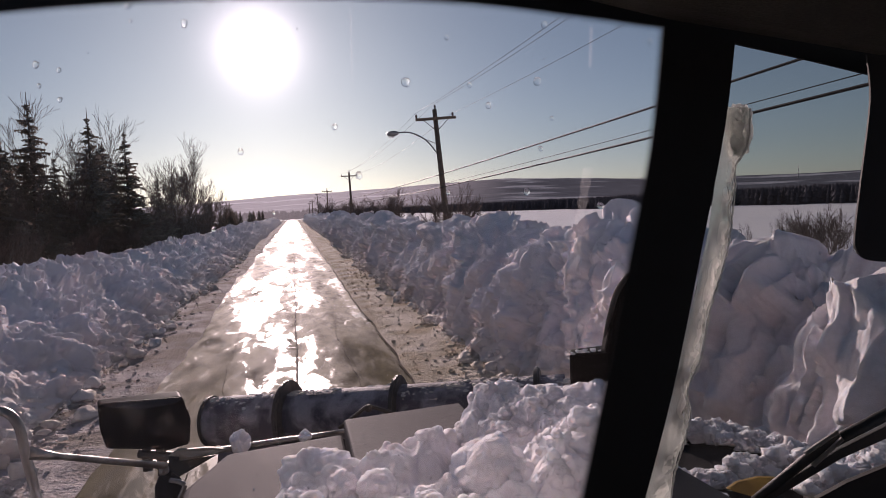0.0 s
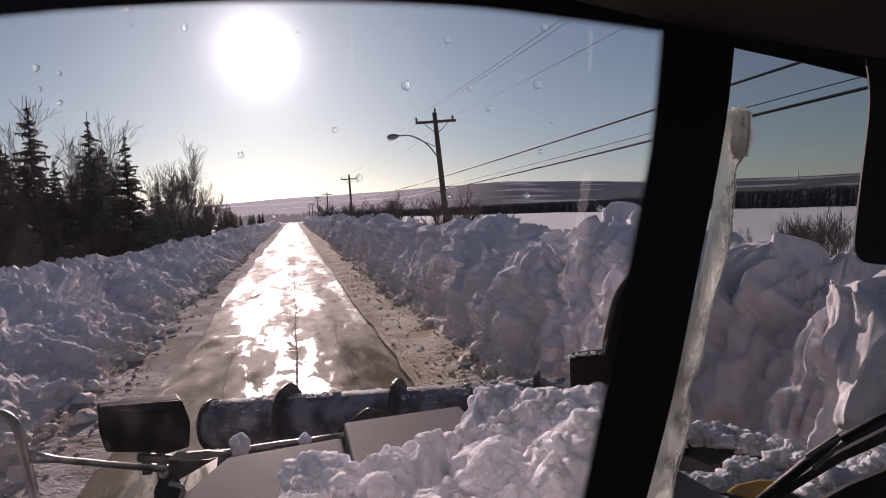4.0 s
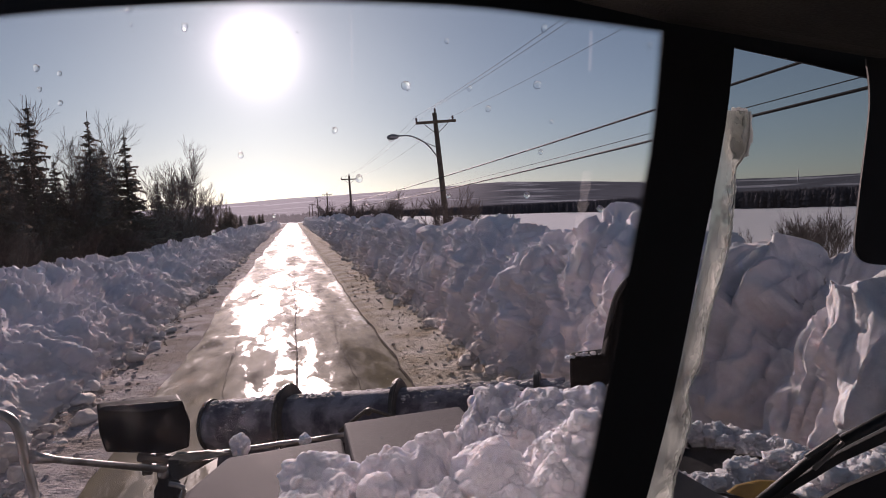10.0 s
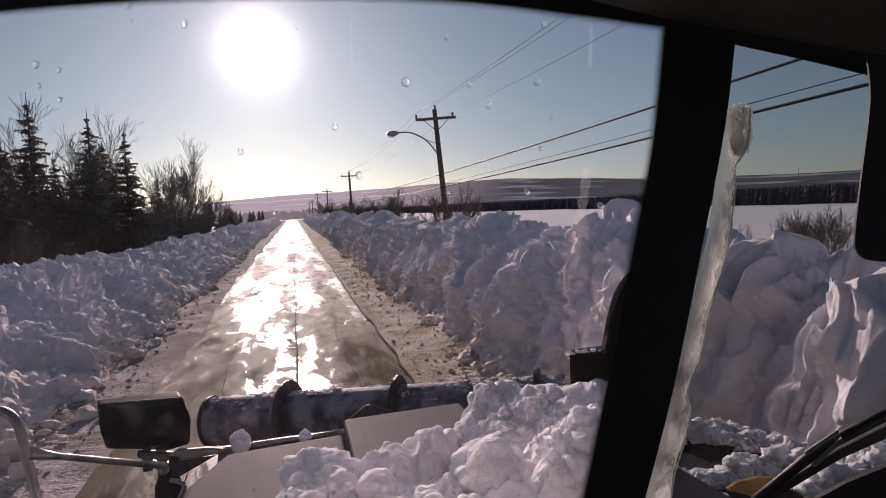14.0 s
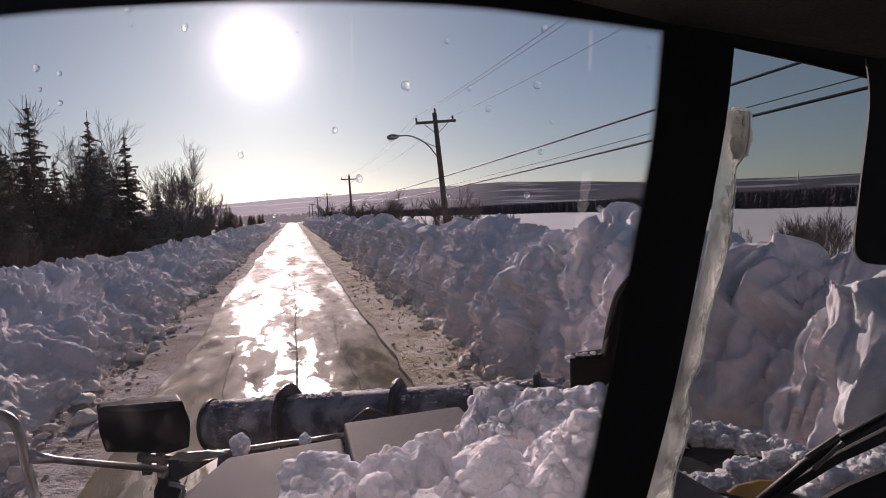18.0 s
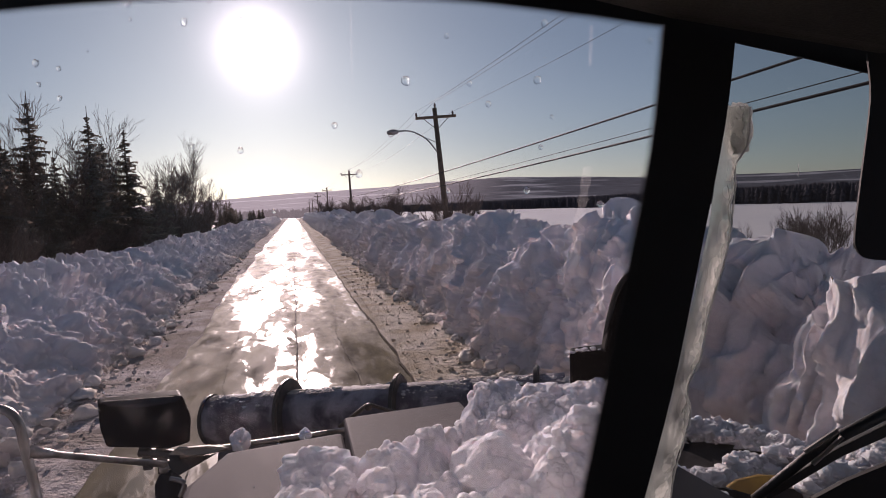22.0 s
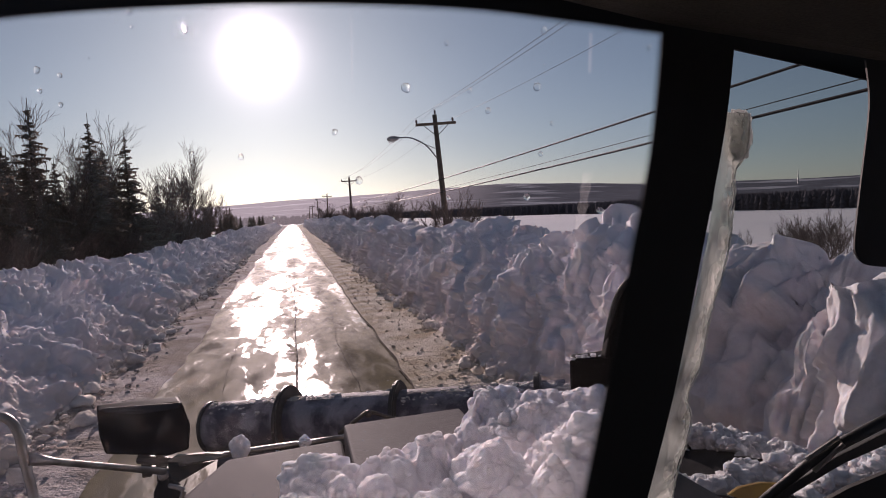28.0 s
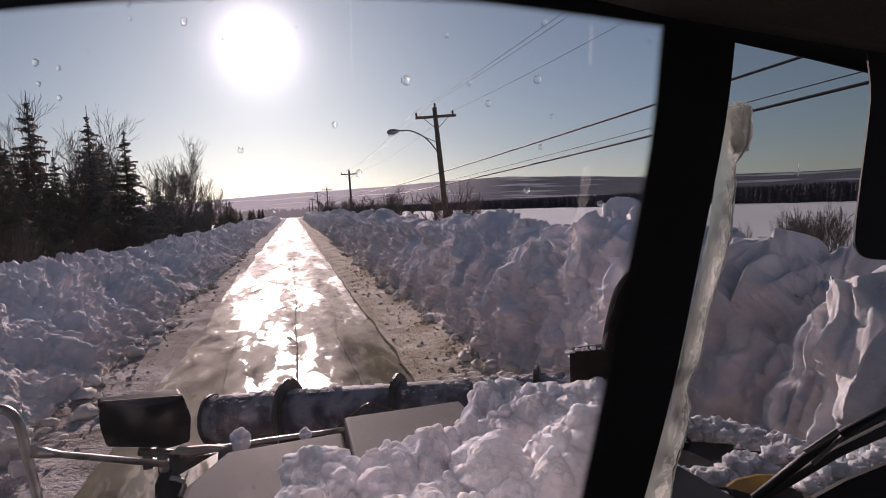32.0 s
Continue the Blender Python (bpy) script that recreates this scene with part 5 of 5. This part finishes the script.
for x, y, k, size in ((-11.5, 64, 4, 0.9), (-10.4, 66, 3, 0.8), (-10.1, 69, 4, 0.9), (-10.8, 71, 2, 0.7), (-10.2, 74, 3, 0.75), (-10.9, 76, 1, 0.6), (-10.0, 79, 4, 0.9), (-10.6, 81, 3, 0.8), (-12, 68, 1, 0.75), (-12.5, 77, 0, 0.6), (-10.2, 84, 2, 0.72), (-10.8, 88, 1, 0.66), (-11.5, 92, 2, 0.7), (-10.4, 96, 3, 0.8), (-10.6, 104, 2, 0.75), (-10.3, 109, 1, 0.72), (-11.2, 113, 0, 0.68), (-10.8, 118, 3, 1.0),
                      (-11.4, 124, 2, 0.7), (-12, 132, 1, 0.6), (-12.5, 141, 2, 0.7), (-13, 152, 1, 0.6), (-13, 164, 2, 0.7),
                      (-11, 174, 3, 0.9), (-12, 182, 2, 0.7), (-11.5, 191, 4, 1.1), (-12, 203, 2, 0.7), (-11, 216, 3, 1.0), (-12, 232, 1, 0.6), (-11.5, 250, 2, 0.8), (11, 150, 4, 0.6), (12, 166, 3, 0.5), (10.5, 184, 4, 0.7), (11, 205, 3, 0.6), (12, 230, 2, 0.5), (9.2, -40, 0, 0.95), (9.8, -13, 2, 0.85), (9.0, -15.5, 1, 0.6), (10.4, -17, 2, 0.8), (9.6, -21, 3, 0.9), (8.8, -12, 4, 0.8), (12, -46, 1, 0.9)):
    spots.append((k, x, y, size, tree_rng.uniform(0, 360)))
plant(spruces, spots, "spruces beside the road")
plant(birches, [(0, -10.2, 33, 0.66, 40), (1, -9.9, 36.5, 0.7, 140), (2, -10.0, 50, 0.95, 77), (0, -10.4, 27, 0.55, 300), (0, -10.2, 67, 1.0, 20), (0, -11.5, 41, 0.85, 0), (1, -11.0, 43, 0.8, 90), (2, -10.5, 46, 0.85, 50), (1, -10.4, 58, 0.85, 10), (2, -10.3, 62, 0.9, 70), (0, -13, 24, 0.62, 120),
                (2, -9.6, 71, 0.8, 0), (2, -9.9, 72.5, 0.7, 110), (1, -11.0, 100, 0.6, 30), (0, 10.5, -30, 0.8, 10), (1, 9.5, -26, 0.85, 60), (2, 9.0, -33, 0.9, 99), (0, 11.5, -23, 0.75, 150), (1, 12.5, -28, 0.8, 45), (0, -10.8, -8, 0.8, 15), (1, -10.5, -18, 0.85, 85), (2, -11, -30, 0.9, 170), (0, -11.5, -52, 0.9, 33), (0, -12.5, 32, 0.75, 260)], "bare trees beside the road")
thicket = [(i % 2, -9.0 - 1.6 * tree_rng.random(), 13.0 + 1.25 * i, tree_rng.uniform(0.65, 1.0), tree_rng.uniform(0, 360)) for i in range(52)]
plant(bushes, thicket + [(1, 9.6, 10.4, 0.55, 10), (0, 10.8, 10.2, 0.45, 70), (1, 11.5, 11.8, 0.5, 130), (0, 6.6, 24, 0.8, 40), (1, 6.8, 21.5, 0.8, 200), (0, 7.2, 44, 1.0, 0), (1, 7.0, 47, 1.1, 90), (0, 7.4, 68, 1.0, 30), (1, 9.5, 14.5, 0.5, 10), (1, 13.0, 13.5, 0.5, 60), (1, 15.5, 14.5, 0.5, 150), (0, 8.0, 92, 1.1, 10), (0, 7.0, 118, 1.3, 77)], "bushes along the field")
for src in spruces + birches + bushes:
    for o in list(src.children_recursive):
        bpy.data.objects.remove(o)
    bpy.data.objects.remove(src)


def woods(name, line, count, tall, seed, label, mat=M_WOODS, slim=0.42):
    """A distant belt of trees, each a ragged little spire."""
    r = np.random.default_rng(seed)
    verts, faces = [], []
    line = np.array(line, float)
    leng = np.concatenate([[0], np.cumsum(np.hypot(*np.diff(line, axis=0).T))])
    for i in range(count):
        s = r.random() * leng[-1]
        x, y = np.interp(s, leng, line[:, 0]), np.interp(s, leng, line[:, 1])
        x, y = x + r.uniform(0, 22), y + r.uniform(0, 22)
        h = tall * r.uniform(0.75, 1.12)
        base = float(ground_height(np.array([x]), np.array([y]))[0]) - 0.3
        n = 6
        for level in range(4):
            z0, z1 = base + h * level * 0.22, base + h * (level * 0.22 + 0.36)
            w = h * slim * (1 - level * 0.17) * r.uniform(0.7, 1.2)
            b = len(verts)
            verts += [(x + w * math.cos(k * math.tau / n + level) * r.uniform(0.6, 1.3), y + w * math.sin(k * math.tau / n + level) * r.uniform(0.6, 1.3), z0) for k in range(n)] + [(x, y, z1)]
            faces += [(b + k, b + (k + 1) % n, b + n) for k in range(n)]
    ob = mesh_np(name, verts, faces, mat, None, True)
    return tagged(ob, label, "woods", kind="stuff")


woods("far_woods", [(120, 20), (75, 62), (70, 130), (52, 230), (42, 320), (25, 420)], 9500, 3.1, 31, "dark belt of spruce woods beyond the snowy field", slim=0.24)
woods("far_woods", [(-110, 20), (-62, 60), (-52, 130)], 500, 5.0, 33, "dark woods behind the roadside spruces")
# this belt's material glows to imitate haze
woods("far_woods", [(-140, 330), (-40, 345), (-5, 360), (60, 350)], 520, 5.2, 35, "dim woods with a painted haze glow where the road runs out", M_HAZE_GLOW)
woods("far_woods", [(13, 190), (14, 280), (14, 400)], 90, 3.6, 34, "dark woods far along the road")

# ---- utility poles and cables ----
def utility_pole(lamp):
    """A leaning wooden pole with a crossarm, insulators and perhaps a street lamp."""
    top = new("utility_pole")
    part("post", tube([(0, 0, -1.0), (-0.02, 0, 4), (-0.05, 0, 7.75)], [0.16, 0.14, 0.11], 12), M_POLE, top, "", True)
    beam = part("crossarm", box((2.0, 0.11, 0.13), (-0.05, -0.12, 7.3), 0.012), M_POLE, top)
    for x in (-0.95, 0.0, 0.85):
        part("insulator", tube([(x - 0.05, -0.12, 7.35 + 0.4 * (x == 0)), (x - 0.05, -0.12, 7.45 + 0.4 * (x == 0)), (x - 0.05, -0.12, 7.55 + 0.4 * (x == 0))], [0.03, 0.06, 0.035], 8), M_CERAMIC, beam)
    for s in (-1, 1):
        part("brace", tube([(-0.05, -0.12, 6.7), (-0.05 + s * 0.62, -0.12, 7.25)], 0.018, 6), M_STEEL, top)
    for z in (4.6, 3.98):
        part("cable_clamp", box((0.12, 0.16, 0.12), (-0.1, 0.02, z), 0.01), M_STEEL, top)
    if lamp:
        a = part("lamp_arm", tube(smooth_line([(-0.1, 0, 5.6), (-0.6, 0, 6.3), (-1.3, 0, 6.72), (-2.0, 0, 6.78)], 6), 0.035, 8), M_LAMPGREY, top, "bent grey lamp arm", True)
        part("lamp_arm_stay", tube([(-0.1, 0, 6.1), (-1.1, 0, 6.6)], 0.02, 6), M_LAMPGREY, a)
        head = part("lamp_head", lump(0.3, 2, (0, 0, 0), 0.05, 3, 0.45), M_LAMPGREY, a, "grey street lamp head", True)
        head.location = (-2.2, 0, 6.75)
        head.scale = (1.0, 0.55, 1.0)
        part("lamp_lens", lump(0.16, 4, (-2.28, 0, 6.65), 0.05, 2, 0.7), M_GLASS, a, "", True)
    return tagged(top, "weathered wooden utility pole" + (" carrying a street lamp" if lamp else " with a crossarm"), "utility pole", "poles along the road")


POLES = [(7.3, -66.0, False, -1.5), (7.3, -17.0, False, -2.0), (7.45, 29.0, True, -3.5), (7.1, 75.0, False, -1.0), (7.1, 128.0, True, 0.5), (7.2, 178.0, False, 0), (7.2, 228.0, False, 0), (7.4, 278.0, False, 0)]
for x, y, lamp, lean in POLES:
    p = utility_pole(lamp)
    p.matrix_basis = pose(x, y, 0, 0, lean, 0)


def cable(name, x, z, radius, sag, label, lift=0.0, start=0):
    """One cable strung from pole to pole."""
    pts = []
    for (x0, y0, _, l0), (x1, y1, _, l1) in zip(POLES[start:], POLES[start + 1:]):
        for i in range(14):
            t = i / 14
            lean = l0 + (l1 - l0) * t
            pts.append((x0 + (x1 - x0) * t + x + math.sin(radians(lean)) * z, y0 + (y1 - y0) * t, z + lift * (max(0.0, 1 - abs(y0 + (y1 - y0) * t + 17) / 46)) - sag * 4 * t * (1 - t)))
    tagged(part(name, tube(pts, radius, 6), M_CABLE, None, "", True), label, "cable", "cables between the poles")


cable("phone_cable", -0.12, 4.6, 0.022, 0.1, "thick black phone cable strung between the poles", 0.75)
cable("phone_cable", -0.12, 3.98, 0.024, 0.1, "thick black phone cable strung between the poles", 0.85)
cable("phone_wire", -0.12, 4.13, 0.008, 0.1, "thin black wire lashed above the phone cable", 0.85)
cable("power_line", -1.0, 7.55, 0.006, 0.5, "thin power line along the pole tops")
cable("power_line", 0.8, 7.55, 0.006, 0.5, "thin power line along the pole tops")
cable("power_line", -0.12, 7.95, 0.006, 0.5, "thin power line along the pole tops")

# ---- water drops on the windscreen ----
DROPS = [(0.216, 1.118, 3.231), (0.450, 1.061, 3.223), (0.468, 1.063, 3.325), (0.293, 1.105, 3.311), (0.329, 1.090, 3.222), (0.360, 1.080, 3.183), (0.084, 1.145, 3.156), (-0.086, 1.184, 3.118), (0.122, 1.130, 3.066),
         (0.419, 1.055, 3.022), (0.549, 1.021, 2.991), (0.279, 1.089, 3.027), (0.655, 1.015, 3.286), (-0.271, 1.248, 3.396), (-0.173, 1.221, 3.357), (-0.441, 1.282, 3.294), (-0.401, 1.272, 3.282), (-0.402, 1.268, 3.228),
         (-0.172, 1.206, 3.129), (0.449, 1.053, 3.100), (0.472, 1.051, 3.154), (-0.126, 1.212, 3.394), (-0.268, 1.245, 3.366), (-0.438, 1.279, 3.255), (-0.142, 1.188, 2.979), (-0.033, 1.163, 3.004)]
SIZES = [9, 8, 7, 5, 5, 6, 6, 6, 7, 7, 7, 5, 5, 7, 7, 7, 5, 5, 4, 5, 4, 5, 4, 5, 5, 4]
for i, (at, s) in enumerate(zip(DROPS, SIZES)):
    d = lump(s * 0.0009, 90 + i, (0, 0, 0), 0.4, 3)
    lens = Matrix((VIEW_RIGHT, AWAY * 0.35, VIEW_UP * 1.15)).transposed().to_4x4()
    d.transform(lens)
    ob = part("water_drop", d, M_DROP, None, "", True)
    ob.matrix_basis = Matrix.Translation(at)
    tagged(ob, "clear water drop clinging to the windscreen", "water drop", "drops on the windscreen")

# fine specks of spray between the drops
a, b, c, d = (np.array(v) for v in ((-0.722, 1.305, 2.459), (0.558, 0.989, 2.401), (0.715, 1.015, 3.347), (-0.663, 1.359, 3.472)))
u, w = rng.uniform(0.03, 0.97, (170, 1)), 1 - 0.75 * rng.random((170, 1)) ** 1.5
at = (a * (1 - u) + b * u) * (1 - w) + (d * (1 - u) + c * u) * w - np.array(AWAY) * 0.001
v, f = lump_arrays(at, 0.0005 + 0.0016 * rng.random(170) ** 3, 95, 1, 0.4, 1.0)
tagged(mesh_np("spray_specks", v, f, M_DROP), "fine specks of water on the windscreen", "water", kind="stuff")


# ---- signs beside the road ----
def road_sign(at, turn):
    """A square white sign on a post, nearly buried in the bank."""
    top = new("road_sign")
    part("post", tube([(0, 0.03, 0), (0, 0.03, 3.1)], 0.03, 8), M_LAMPGREY, top)
    face = part("sign_face", box((0.62, 0.012, 0.75), (0, 0, 2.75), 0.004), M_SIGN, top, "white sign plate")
    part("sign_arrow", slab([(-0.04, -0.009, 2.80), (-0.04, -0.009, 2.90), (-0.13, -0.009, 2.88), (0.0, -0.009, 3.05), (0.13, -0.009, 2.88), (0.04, -0.009, 2.90), (0.04, -0.009, 2.80)], (0, -0.003, 0)), M_FRIT, face)
    text = bpy.data.curves.new("sign_text", "FONT")
    text.body, text.size, text.align_x, text.extrude = "70", 0.36, "CENTER", 0.002
    ob = new("sign_number", text)
    text.materials.append(M_FRIT)
    bpy.context.view_layer.update()
    flat = bpy.data.meshes.new_from_object(ob.evaluated_get(bpy.context.evaluated_depsgraph_get()))
    bpy.data.objects.remove(ob)
    num = new("sign_number", flat)
    num.matrix_basis = pose(0, -0.010, 2.45, 90, 0, 0)
    num.parent = face
    top.matrix_basis = pose(*at, 0, 10, turn)
    return tagged(top, "white road sign with an arrow and 70, half buried in snow", "road sign")


M_SIGN = material("sign_white", (0.75, 0.74, 0.72), 0.5, second=(0.62, 0.60, 0.57), scale=5)
road_sign((5.9, 33.0, -0.45), -12)


def marker(at, turn):
    """A bent wire frame poking out of the left bank by a driveway."""
    top = new("driveway_marker")
    part("stake", tube([(0, 0, 0), (0.02, 0, 1.5)], 0.012, 6), M_STEEL, top)
    part("frame", tube([(0.02, 0, 1.45), (0.3, 0, 1.48), (0.3, 0, 1.62), (0.03, 0, 1.6)], 0.012, 6), M_STEEL, top)
    top.matrix_basis = pose(*at, 0, -8, turn)
    return tagged(top, "thin black driveway marker leaning out of the snow", "marker", "markers by the driveway")


marker((-5.4, -58.5, 0.5), 10)
marker((-5.0, -55.5, 0.4), -20)


# ---- dried streaks on the windscreen, a far mast ----
for top_at, low_at, wide in (((0.127, 1.156, 3.388), (0.120, 1.147, 3.228), 0.0022), ((0.554, 1.047, 3.319), (0.548, 1.044, 3.246), 0.004), ((0.533, 1.035, 3.061), (0.496, 1.031, 2.876), 0.011), ((0.196, 1.126, 3.202), (0.194, 1.124, 3.168), 0.0015)):
    a, b = Vector(top_at), Vector(low_at)
    bm = bmesh.new()
    rows = [[bm.verts.new(a.lerp(b, k / 12) + VIEW_RIGHT * wide * s * (0.45 + 0.55 * abs(math.sin(k * 1.7 + 1)))) for s in (-1, 0, 1)] for k in range(13)]
    for r0, r1 in zip(rows, rows[1:]):
        for k in range(2):
            bm.faces.new((r0[k], r0[k + 1], r1[k + 1], r1[k]))
    ob = part("dried_streak", bm, M_STREAK)
    ob.visible_shadow = False
    tagged(ob, "faint milky streak of dried water on the windscreen", "water streak", "streaks on the windscreen")
mast = part("radio_mast", tube([(1129.910, 1169.646, 13.140), (1131.637, 1171.228, 42.888), (1132.839, 1172.329, 63.582)], [1.6, 1.1, 0.5], 6), M_LAMPGREY)
tagged(mast, "thin grey radio mast on the far hills", "mast")
